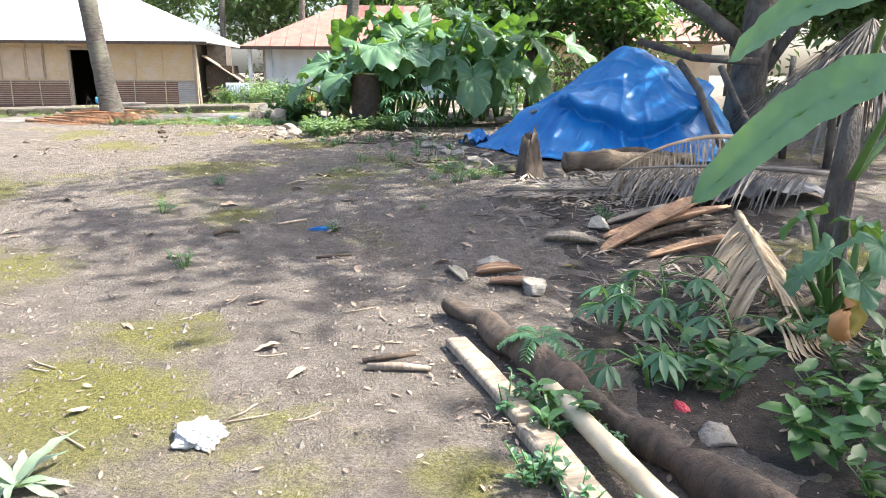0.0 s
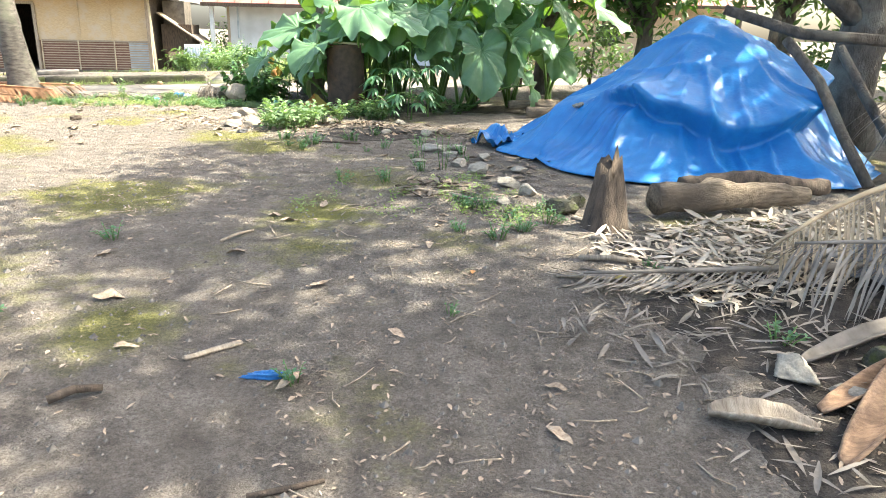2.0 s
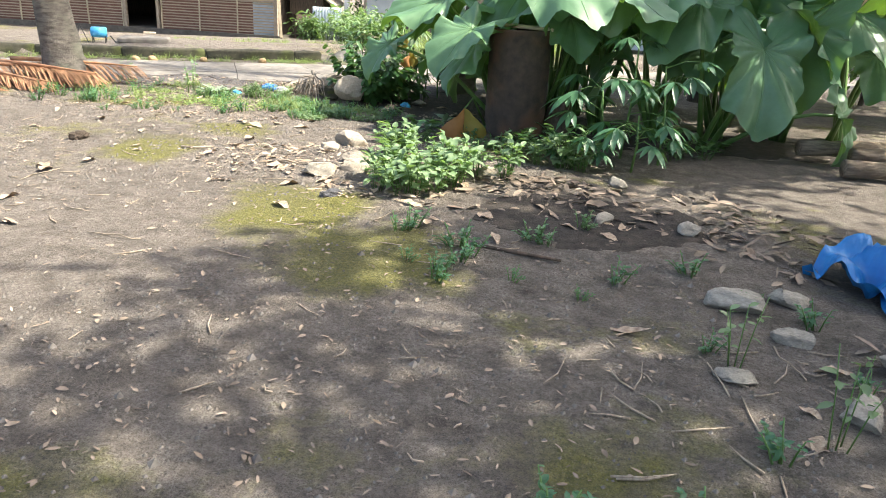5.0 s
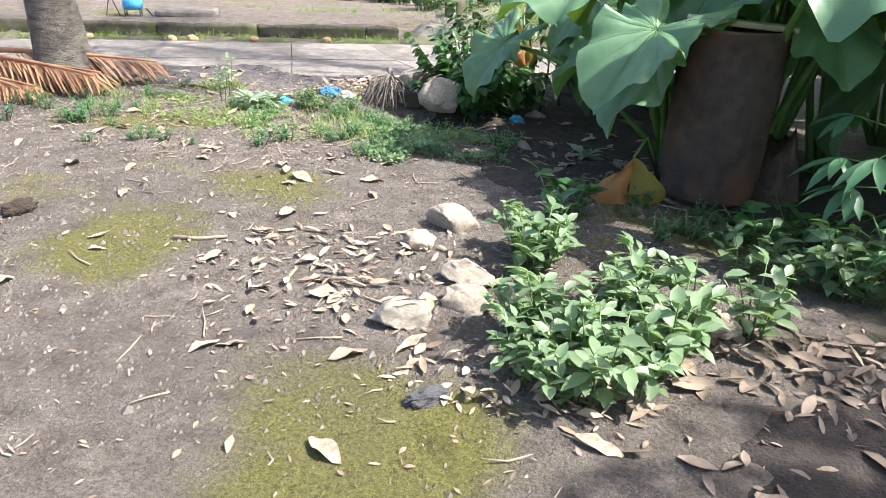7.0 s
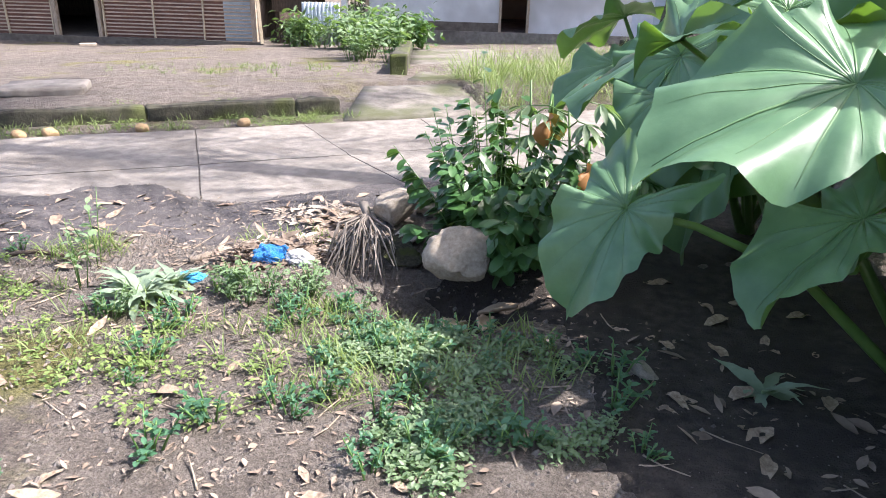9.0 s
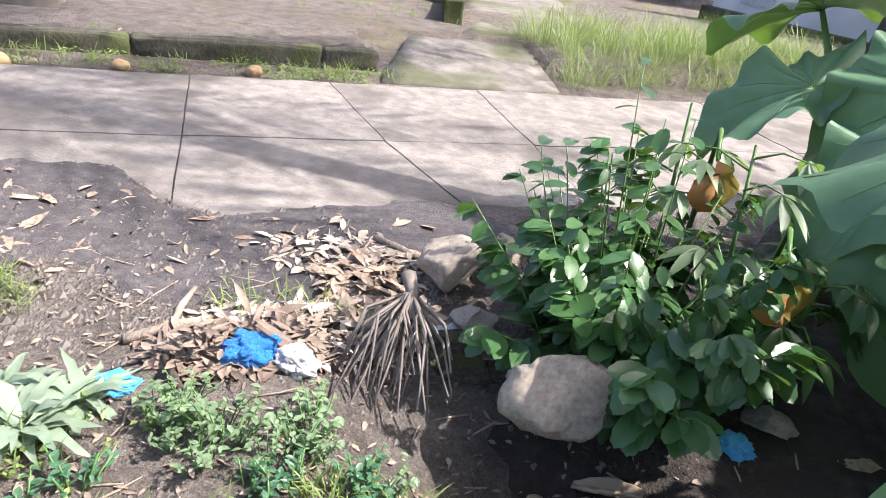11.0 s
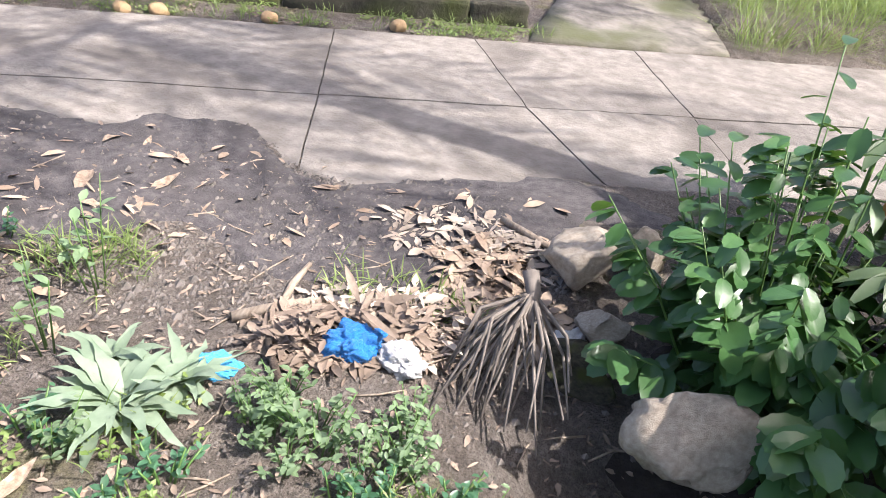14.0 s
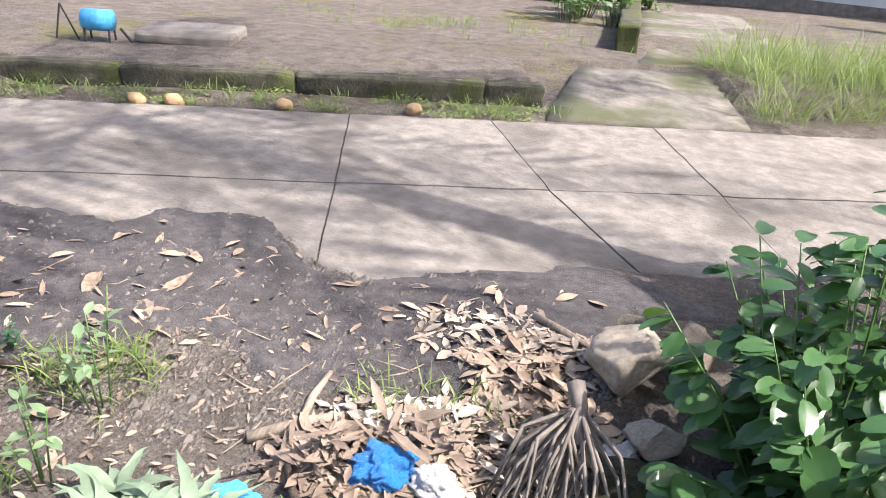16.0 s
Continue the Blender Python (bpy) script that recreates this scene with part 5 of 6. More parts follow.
# ---- low plants ----
for i, (x, y, h, arms, size) in enumerate(((1.45, 0.95, 0.28, 6, 0.17), (1.75, 1.15, 0.3, 6, 0.18), (1.42, 0.3, 0.2, 5, 0.16), (1.95, 0.75, 0.2, 5, 0.16))):
    cassava(x, y, h, arms, size, 70 + i, BLUEGREEN, "young blue-green cassava seedling by the log")
for i, (x, y, h, arms, size) in enumerate(((-0.05, 10.75, 0.65, 9, 0.24), (0.2, 10.5, 0.45, 9, 0.22), (0.45, 10.8, 0.8, 8, 0.22), (-0.2, 10.45, 0.3, 7, 0.18), (0.15, 10.95, 1.05, 6, 0.2))):
    cassava(x, y, h, arms, size, 80 + i, BLUEGREEN, "leafy cassava plant beside the drum")
for i, (x, y, h, arms, size) in enumerate(((-2.25, 13.85, 0.85, 8, 0.19), (-2.05, 13.7, 0.6, 8, 0.19), (-1.9, 13.9, 0.5, 6, 0.18), (-2.5, 14.1, 0.9, 6, 0.16), (-2.35, 13.5, 0.5, 7, 0.17))):
    cassava(x, y, h, arms, size, 85 + i, WEED if i in (0, 3) else BUSH, "cassava plant with pale palmate leaves in the bush")


def fern_weed(x, y):
    v, f, ribs = [], [], []
    for k in range(6):
        a = k * 1.05
        rib = frond_into(v, f, (0, 0, 0.05), (math.cos(a), math.sin(a), 0.9), 0.26, 0.8, 13, 0.05, 0.018, 300 + k, 0.0)
        ribs.append((rib, 0.003, 0.0015))
    e = empty("feathery_weed", pose(x, y, land(x, y) + 0.08), "small weed with feathery pinnate leaves", "weed")
    mesh_obj("foliage", v, f, BLUEGREEN, e)
    stems("stem", e, ribs + [([(0, 0, -0.12), (0, 0, 0.06)], 0.006, 0.004)], STALK, 4)


fern_weed(0.98, 0.5)


def serrate_bush(x, y):
    """Dense roadside bush with rounded toothed leaves and one tall shoot."""
    R = random.Random(77)
    z = land(x, y)
    e = empty("roadside_bush", pose(x, y, z), "dense glossy green bush with rounded toothed leaves", "bush")
    lines, lv, lf = [], [], []

    def toothed(m, size):
        base = len(lv)
        n = 22
        lv.append(m @ Vector((size * 0.5, 0, -0.03 * size)))
        for k in range(n):
            a = 6.2832 * k / n
            r = (1.0 if k % 2 else 0.93)
            px, py = 0.5 - 0.5 * math.cos(a) * r, 0.28 * math.sin(a) * r * (1 + 0.15 * math.cos(a * 0.5))
            lv.append(m @ Vector((size * px, size * py, size * (0.22 * abs(py) - 0.18 * px * px))))
        for k in range(n):
            lf.append((base, base + 1 + k, base + 1 + (k + 1) % n))

    for k in range(76):
        a = R.uniform(0, 6.28)
        r = 0.56 * math.sqrt(R.random())
        top = Vector((r * 1.1 * math.cos(a) + 0.04, r * math.sin(a), R.uniform(0.16, 0.98) * (1.05 - 0.5 * r)))
        foot = Vector((top.x * 0.25, top.y * 0.25, -0.03))
        mid = foot.lerp(top, 0.55) + Vector((0, 0, 0.05))
        lines.append(([foot, mid, top], 0.005, 0.002))
        for j in range(22):
            t = R.uniform(0.05, 1.0) ** 0.7
            p = foot.lerp(mid, t * 2) if t < 0.5 else mid.lerp(top, t * 2 - 1)
            out = math.atan2(p.y, p.x) + R.uniform(-1.3, 1.3)
            m = Matrix.Translation(p) @ Euler((R.uniform(-0.5, 0.5), R.uniform(-0.25, 0.75), out)).to_matrix().to_4x4()
            toothed(m, R.uniform(0.06, 0.10) if p.z > 0.45 else R.uniform(0.09, 0.155))
    for sx, sy, hh in ((-0.12, 0.1, 1.12), (-0.3, 0.0, 0.85), (-0.38, 0.12, 0.8), (0.1, 0.2, 0.95)):
        foot, top = Vector((sx * 0.5, sy * 0.5, 0)), Vector((sx, sy, hh))
        lines.append(([foot, foot.lerp(top, 0.5) + Vector((0.02, 0, 0)), top], 0.005, 0.002))
        for j in range(12):
            p = foot.lerp(top, 0.35 + 0.65 * j / 11)
            m = Matrix.Translation(p) @ Euler((R.uniform(-0.3, 0.3), R.uniform(-0.3, 0.2), j * 2.4)).to_matrix().to_4x4()
            toothed(m, R.uniform(0.06, 0.1))
    stems("stem", e, lines, STALK, 5)
    mesh_obj("foliage", lv, lf, BUSH, e)


serrate_bush(-2.66, 13.5)
for x, y, z in ((-2.2, 13.45, 0.62), (-2.4, 13.9, 0.75)):
    hanging_leaf(x, y, land(x, y) + z, 40, 0.16, "withered orange leaf caught in the bush")


def rosette(x, y, n, length, label, seed):
    R = random.Random(seed)
    e = empty("rosette_weed", pose(x, y, land(x, y)), label, "weed", "rosette weeds")
    for k in range(n):
        v, f = [], []
        blade_into(v, f, Matrix(), length * R.uniform(0.7, 1.1), length * R.uniform(0.17, 0.26), 0.5, 7, 0.75)
        v = [p + noise.noise_vector(p * 26 + Vector((k, seed, 0))) * 0.014 for p in v]
        o = mesh_obj("leaf", v, f, DOCK, e)
        o.matrix_basis = pose(0, 0, 0.02, R.uniform(-17, 17), R.uniform(-60, -6), 137.5 * k)
    return e


rosette(-4.30, 12.62, 34, 0.23, "grey-green dock rosette with long wavy leaves", 1)
rosette(-4.2, 12.76, 18, 0.18, "small dock rosette with long leaves", 2)
rosette(-4.45, 12.75, 14, 0.16, "grey-green dock rosette beside the blue scrap", 4)
rosette(-0.85, -0.42, 12, 0.22, "broad-leaved weed on the trodden soil", 3)
rosette(-1.55, 12.25, 10, 0.22, "dark shaded rosette weed under the taro", 5)

leafy_weed = weed_maker(11, 0.2, 0.18, 0.040, 1, "bushy pale green weed with small oval leaves", "leafy weeds", WEED)
sow(leafy_weed, scatter(13, -3.62, 12.78, 0.36, 0.16) + [(-4.35, 12.42)], 0.5, 0.85)
tall_weed = weed_maker(9, 0.30, 0.17, 0.085, 5, "bushy sunlit weed with pale oval leaves", "tall weeds", WEED)
sow(tall_weed, scatter(11, -1.4, 9.55, 0.34, 0.3) + scatter(5, -1.0, 10.0, 0.3, 0.25) + scatter(4, -1.65, 10.35, 0.2, 0.25) + scatter(5, -0.35, 10.5, 0.4, 0.2), 0.75, 1.2)
small_weed = weed_maker(8, 0.1, 0.1, 0.028, 2, "small low weed tuft on bare soil", "low weeds", BLUEGREEN)
sow(small_weed, scatter(26, -2.7, 12.0, 0.75, 0.55) + scatter(16, -3.2, 12.5, 0.5, 0.25) + scatter(26, -4.6, 11.8, 1.3, 0.8) + scatter(14, 0.9, 5.2, 0.5, 0.6) + scatter(12, 0.1, 7.5, 0.8, 1.6) + scatter(10, -0.9, 8.3, 0.6, 0.5)
    + scatter(7, -0.3, 3.5, 2.2, 2.5) + scatter(12, 1.0, -0.2, 0.25, 0.6) + scatter(14, -5.8, 12.7, 1.0, 0.5) + scatter(12, -1.2, 11.0, 0.5, 0.4), 0.6, 1.4)
broad_weed = weed_maker(7, 0.22, 0.2, 0.1, 3, "broad-leaved dark green weed", "broad weeds", BUSH, 0.6)
sow(broad_weed, [(1.9, -0.2), (2.1, 0.05), (1.75, 0.3), (2.2, -0.35), (1.95, -0.55), (2.35, 0.35), (2.3, 0.75), (1.6, 0.35), (0.95, -0.1), (-0.4, 10.9), (0.6, 11.1), (-0.2, 10.6), (0.9, 11.2), (-0.6, 10.8), (-1.6, 10.9)], 0.8, 1.25)


def grass(name, spots, hmin, hmax, label, per=14):
    R = random.Random(len(spots))
    v, f = [], []
    for x, y in spots:
        z = land(x, y)
        for _ in range(per):
            m = Matrix.Translation((x + R.gauss(0, 0.03), y + R.gauss(0, 0.03), z)) @ Euler((0, R.uniform(-1.5, -0.6), R.uniform(0, 6.28))).to_matrix().to_4x4()
            blade_into(v, f, m, R.uniform(hmin, hmax), 0.006, 0.4, 3)
    tagged(mesh_obj(name, v, f, GRASS), label, "grass", kind="stuff")


gx = [xy(u, v) for u, v in [(rnd(5.5, 9), rnd(17.1, 18.6)) for _ in range(240)]]
grass("tall_grass", gx, 0.25, 0.6, "tall pale green grass beside the ramp", 16)
grass("short_grass", scatter(26, -4.9, 13.1, 0.25, 0.15) + scatter(16, -3.85, 13.45, 0.3, 0.1) + scatter(110, -3.0, 12.35, 0.7, 0.5) + scatter(70, -5.0, 12.3, 1.4, 0.4) + [xy(rnd(-4, 4), rnd(16.98, 17.35)) for _ in range(150)] + scatter(80, -6.0, 19.5, 2.5, 1.0), 0.05, 0.14, "short sparse grass on the soil", 9)


def creeper(name, blobs, n, leaf, material, label, seed):
    """A low mat of tiny leaves lying just over the soil."""
    R = random.Random(seed)
    v, f = [], []
    while n > 0:
        cx, cy, rx, ry = R.choice(blobs)
        a, r = R.uniform(0, 6.28), math.sqrt(R.random())
        x, y = cx + rx * r * math.cos(a), cy + ry * r * math.sin(a)
        if noise.noise(Vector((x * 2.3, y * 2.3, 4))) + 0.5 * noise.noise(Vector((x * 7, y * 7, 1))) < 0.45 * r - 0.22:
            n -= 0.2
            continue
        for _ in range(7):
            z = land(x, y) + R.uniform(0.004, 0.045)
            m = Matrix.Translation((x + R.gauss(0, 0.02), y + R.gauss(0, 0.02), z)) @ Euler((R.uniform(-0.6, 0.6), R.uniform(-0.7, 0.3), R.uniform(0, 6.28))).to_matrix().to_4x4()
            q = leaf * R.uniform(0.6, 1.3)
            blade_into(v, f, m, q, q * 0.6, 0.1, 2)
        n -= 1
    tagged(mesh_obj(name, v, f, material), label, "weeds", kind="stuff")


creeper("creeping_weed", [(-2.75, 12.1, 0.6, 0.45), (-2.5, 11.75, 0.5, 0.35), (-3.15, 12.4, 0.45, 0.25)], 1700, 0.024, WEED, "mat of small creeping weeds on the soil", 71)
creeper("verge_weed", [(-4.4, 12.3, 0.8, 0.5), (-3.7, 12.0, 0.6, 0.5), (-5.4, 12.8, 0.8, 0.35), (-6.2, 12.6, 0.8, 0.3), (0.6, 6.2, 0.6, 0.5), (0.9, 5.3, 0.5, 0.4), (-0.1, 5.6, 0.6, 0.8)], 900, 0.024, GRASS, "thin yellow-green creeping weeds on the verge", 72)
creeper("kerb_weed", [(*xy(u, 17.17), 0.5, 0.28) for u in (-3.2, -2.2, -1.2, -0.2, 0.8, 1.8, 2.8, 3.5)], 900, 0.022, GRASS, "low weeds along the foot of the kerb", 73)
weed_tall = weed_maker(12, 0.55, 0.3, 0.1, 9, "tall leafy weed clump in the far yard", "yard weeds", WEED)
sow(weed_tall, scatter(9, -5.1, 22.8, 0.9, 1.6) + scatter(5, -6.4, 25.0, 0.7, 0.8), 0.9, 1.8)
sprig = weed_maker(4, 0.42, 0.12, 0.06, 12, "thin upright weed with sparse leaves", "sprigs", WEED)
sow(sprig, [(-4.75, 13.0), (-4.65, 12.7), (0.5, 6.9), (0.3, 7.4), (-5.6, 13.0)], 0.7, 1.0)


# ---- litter ----
def curled_leaf_mesh(seed):
    R = random.Random(seed)
    v, f = [], []
    blade_into(v, f, Matrix.Translation((-0.5, 0, 0.08)), 1.0, R.uniform(0.3, 0.5), R.uniform(-0.2, 0.15), 6)
    v = [p + Vector((0, 0, 0.5 * p.y * p.y + 0.13 * noise.noise(p * 3.5 + Vector((seed, 0, 0))) + 0.05 * noise.noise(p * 11))) for p in v]
    lo = min(p.z for p in v)
    me = bpy.data.meshes.new("dry_leaf")
    me.from_pydata([(p.x, p.y, p.z - lo) for p in v], [], f)
    me.materials.append(DRYLEAF)
    me.polygons.foreach_set("use_smooth", [True] * len(me.polygons))
    return me


LEAVES = [curled_leaf_mesh(s) for s in range(6)]


def lay_leaf(x, y, s, rz, k):
    o = new("dry_leaf", LEAVES[k % 6])
    o.matrix_world = pose(x, y, land(x, y) + 0.002, rnd(-8, 8), rnd(-8, 8), rz) @ Matrix.Diagonal((s, s, s, 1))
    tagged(o, "curled pale brown dry leaf on the soil", "leaf", "fallen leaves")


random.seed(11)
spots = ([(-0.1, 0.42), (-0.67, 1.4), (-0.75, 5.25), (-2.69, 9.2), (-2.97, 11.1), (-2.94, 10.4), (-4.47, 10.7), (-2.03, 12.8), (0.1, -0.55), (0.25, -0.7), (-0.9, 0.1)] + scatter(26, -1.2, 3.0, 2.0, 3.2) + scatter(22, 0.3, 6.0, 1.2, 1.8)
         + scatter(36, -3.2, 9.6, 1.5, 1.6) + scatter(28, -3.8, 11.8, 1.4, 0.7) + scatter(26, -1.5, 12.6, 0.8, 0.9) + scatter(18, -0.6, 9.2, 0.8, 0.7) + scatter(12, -5.2, 13.5, 0.7, 0.5) + scatter(24, -5.5, 9.0, 1.6, 2.6))
for k, (x, y) in enumerate(spots):
    lay_leaf(x, y, rnd(0.07, 0.17), rnd(0, 360), k)


def litter(name, blobs, n, smin, smax, label, mat, seed, layers=0.05, wide=(0.15, 0.5)):
    R = random.Random(seed)
    v, f = [], []
    for k in range(n):
        cx, cy, rx, ry = R.choice(blobs)
        a, r = R.uniform(0, 6.28), math.sqrt(R.random())
        x, y = cx + rx * r * math.cos(a), cy + ry * r * math.sin(a)
        z = land(x, y) + 0.006 + R.random() * layers * (1 - r)
        s = R.uniform(smin, smax)
        m = Matrix.Translation((x, y, z)) @ Euler((R.uniform(-0.5, 0.5), R.uniform(-0.35, 0.2), R.uniform(0, 6.28))).to_matrix().to_4x4()
        blade_into(v, f, m, s, s * R.uniform(*wide), R.uniform(-0.2, 0.3), 3)
    tagged(mesh_obj(name, v, f, mat), label, "litter", kind="stuff")


def twigs(blobs, n, label, seed):
    R = random.Random(seed)
    v, f = [], []
    for _ in range(n):
        cx, cy, rx, ry = R.choice(blobs)
        x, y, a, L = cx + R.uniform(-rx, rx), cy + R.uniform(-ry, ry), R.uniform(0, 6.28), R.uniform(0.04, 0.22)
        p, d = Vector((x, y, land(x, y) + 0.006)), Vector((math.cos(a), math.sin(a), 0))
        q = d.orthogonal().normalized()
        tube_into(v, f, [p - d * L / 2, p + Vector((q.x, q.y, 0)) * R.uniform(-0.02, 0.02), p + d * L / 2 + Vector((0, 0, R.uniform(0, 0.02)))], [0.004, 0.004, 0.002], 4)
    tagged(mesh_obj("twigs", v, f, WOOD), label, "twigs", kind="stuff")


litter("road_debris", [(-5.3, 13.5, 0.7, 0.6), (-4.6, 13.9, 0.6, 0.4), (-5.6, 12.9, 0.9, 0.5), (-3.6, 14.2, 0.4, 0.25)], 190, 0.03, 0.11, "scattered dry leaf bits on the grit", DRYLEAF, 34, 0.004)
twigs([(-0.6, 3.5, 2.2, 4.0), (-2.8, 9.5, 2.4, 2.4), (-3.8, 12.6, 1.8, 1.0), (1.4, 3.0, 1.6, 3.0), (0.6, 6.4, 1.0, 1.2)], 620, "thin dry twigs strewn over the soil", 31)
litter("wood_chips", [(2.2, 4.5, 0.9, 0.5), (2.8, 4.7, 1.0, 0.5), (1.9, 4.0, 0.5, 0.4), (3.3, 4.9, 0.8, 0.6)], 2200, 0.05, 0.2, "pale scattered wood chips and husk strips", CHIPS, 1, 0.06, (0.08, 0.24))
litter("leaf_litter", [(0.4, 6.1, 0.35, 0.3), (0.2, 9.4, 0.9, 0.5), (-0.45, 9.75, 0.5, 0.25), (1.2, 7.2, 0.5, 0.7), (0.9, 8.8, 0.5, 0.5)], 650, 0.04, 0.13, "brown leaf litter among the stones", BROWNLEAF, 2)
litter("leaf_heap", [(-3.98, 13.1, 0.2, 0.16), (-3.98, 13.1, 0.2, 0.16), (-3.75, 13.25, 0.22, 0.14), (-3.6, 13.4, 0.25, 0.2)], 1000, 0.03, 0.085, "heap of brown dead leaves swept together", BROWNLEAF, 3, 0.14)
litter("heap_bark", [(-4.02, 13.08, 0.22, 0.14), (-3.85, 13.2, 0.2, 0.14)], 130, 0.06, 0.18, "torn brown bark strips on the leaf heap", BROWNLEAF, 33, 0.16, (0.1, 0.3))
litter("straw", [(-3.62, 13.75, 0.22, 0.18), (-3.5, 13.55, 0.25, 0.12)], 420, 0.05, 0.12, "pale dry grass clippings by the boulder", DRYLEAF, 4, 0.06)
litter("verge_bits", [(*xy(u, 17.17), 0.5, 0.25) for u in (-3, -2, -1, 0, 1, 2, 3)], 700, 0.02, 0.07, "dry leaf bits between road and kerb", BROWNLEAF, 36, 0.004)
litter("shade_leaves", [(-1.7, 12.2, 0.7, 0.6), (-1.3, 11.7, 0.5, 0.5), (-0.6, 9.6, 0.5, 0.35), (-0.9, 9.2, 0.4, 0.4)], 90, 0.05, 0.14, "large dry leaves on dark shaded soil", BROWNLEAF, 37, 0.02, (0.3, 0.5))
litter("soil_crumbs", [(-1, 3, 3, 5), (-2.5, 9, 3, 4), (-4.5, 12.5, 2.5, 1.5), (1.5, 3, 1.8, 3.5)], 16000, 0.010, 0.045, "small scattered leaf crumbs on the soil", BROWNLEAF, 5, 0.002)
litter("husk_shreds", [(2.2, 2.3, 0.9, 0.7), (2.0, 1.3, 0.7, 0.8), (1.6, 3.4, 0.7, 0.5), (3.2, 3.3, 0.8, 0.7)], 900, 0.06, 0.24, "grey-brown fibrous palm shreds on dark soil", GREYFROND, 6, 0.05, (0.05, 0.14))
litter("shed_bits", [(-2.2, 9.95, 0.4, 0.5), (-2.7, 9.9, 0.4, 0.5), (-1.6, 9.3, 0.5, 0.2)], 330, 0.03, 0.09, "dry leaf bits round the pale stones", DRYLEAF, 7, 0.03)


def gravel(name, blobs, n, label, seed):
    R = random.Random(seed)
    v, f = [], []
    for _ in range(n):
        cx, cy, rx, ry = R.choice(blobs)
        a, r = R.uniform(0, 6.28), math.sqrt(R.random())
        x, y = cx + rx * r * math.cos(a), cy + ry * r * math.sin(a)
        s = R.uniform(0.004, 0.012) * (1 if R.random() < 0.93 else 2)
        b, z = len(v), land(x, y)
        v += [(x + s, y, z), (x, y + s, z), (x - s, y, z), (x, y - s, z), (x + s * 0.2, y, z + s)]
        f += [(b, b + 1, b + 4), (b + 1, b + 2, b + 4), (b + 2, b + 3, b + 4), (b + 3, b, b + 4)]
    tagged(mesh_obj(name, v, f, PEBBLE, smooth=False), label, "gravel", kind="stuff")


gravel("gravel", [(-5.2, 13.6, 1.2, 0.8), (-4.0, 13.9, 0.7, 0.5), (-3.5, 11.0, 2.5, 2.5), (-1.0, 4.0, 2.5, 5)], 22000, "fine loose gravel over the soil", 3)

litter("straw_bits", [(-3.85, 13.95, 0.3, 0.2), (-3.55, 13.9, 0.2, 0.15)], 420, 0.03, 0.09, "pale dry leaf bits beside the boulder", CHIPS, 38, 0.03)
litter("heap_leaves", [(-3.7, 13.35, 0.3, 0.2), (-3.9, 13.3, 0.25, 0.15)], 260, 0.04, 0.10, "pale curled leaves on the swept heap", CHIPS, 39, 0.1)
for x, y, s0, rz, mat, words in ((1.34, 3.95, 0.13, 20, YELLEAF, "yellow fallen leaf on the soil"), (0.55, 4.1, 0.07, 80, ORANGELEAF, "small orange fallen leaf on the soil"), (1.42, 2.15, 0.1, 150, YELLEAF, "yellowing fallen leaf on the soil")):
    v, f = [], []
    blade_into(v, f, Matrix.Translation((-0.5 * s0, 0, 0.012)), s0, s0 * 0.45, 0.05, 6)
    o = mesh_obj("yellow_leaf", v, f, mat)
    o.matrix_world = pose(x, y, land(x, y), 0, 0, rz)
    tagged(o, words, "leaf")
for x0, y0, x1, y1, w, words in ((-0.78, 3.2, -0.56, 3.36, 0.035, "short pale split of wood on the soil"), (1.0, 4.02, 1.3, 3.94, 0.03, "pale thin board offcut on the soil"), (1.35, 5.2, 1.62, 4.72, 0.05, "pale split strip leaning on the stump")):
    plank(x0, y0, x1, y1, w, 0.02, WOOD, words)
random.seed(21)
for k, (x, y, L, a, r) in enumerate(((-0.2, 2.35, 0.25, 20, 0.012), (-0.9, 4.75, 0.3, 60, 0.01), (0.62, 5.79, 0.35, -50, 0.014), (0.45, 6.35, 0.4, 95, 0.014), (0.3, 6.0, 0.35, 160, 0.012), (0.5, 5.95, 0.3, 20, 0.01), (-1.1, 2.9, 0.2, 30, 0.02), (1.35, 4.2, 0.35, -10, 0.018), (0.35, 0.45, 0.28, -5, 0.018),
                                     (0.3, 0.58, 0.25, 20, 0.014), (-4.2, 13.35, 0.25, 100, 0.014), (-3.55, 14.05, 0.3, -25, 0.016), (-4.0, 12.92, 0.25, -45, 0.014), (-4.15, 13.2, 0.35, 45, 0.02), (-2.4, 9.8, 0.2, 0, 0.008), (-0.6, 8.4, 0.5, -15, 0.012), (1.5, 4.55, 0.35, -25, 0.014), (-3.2, 10.0, 0.25, 20, 0.01), (-5.1, 13.0, 0.3, 10, 0.014))):
    d = Vector((math.cos(radians(a)), math.sin(radians(a)), 0)) * L / 2
    p = Vector((x, y, land(x, y) + r))
    o = tube("stick", [p - d, p + Vector((0, 0, 0.01)) + d.orthogonal().normalized() * rnd(-0.02, 0.02), p + d], [r, r, r * 0.7], WOOD if k % 3 else DARKWOOD, None, 6, 0.006)
    tagged(o, "dry broken stick lying on the soil", "stick", "fallen sticks")


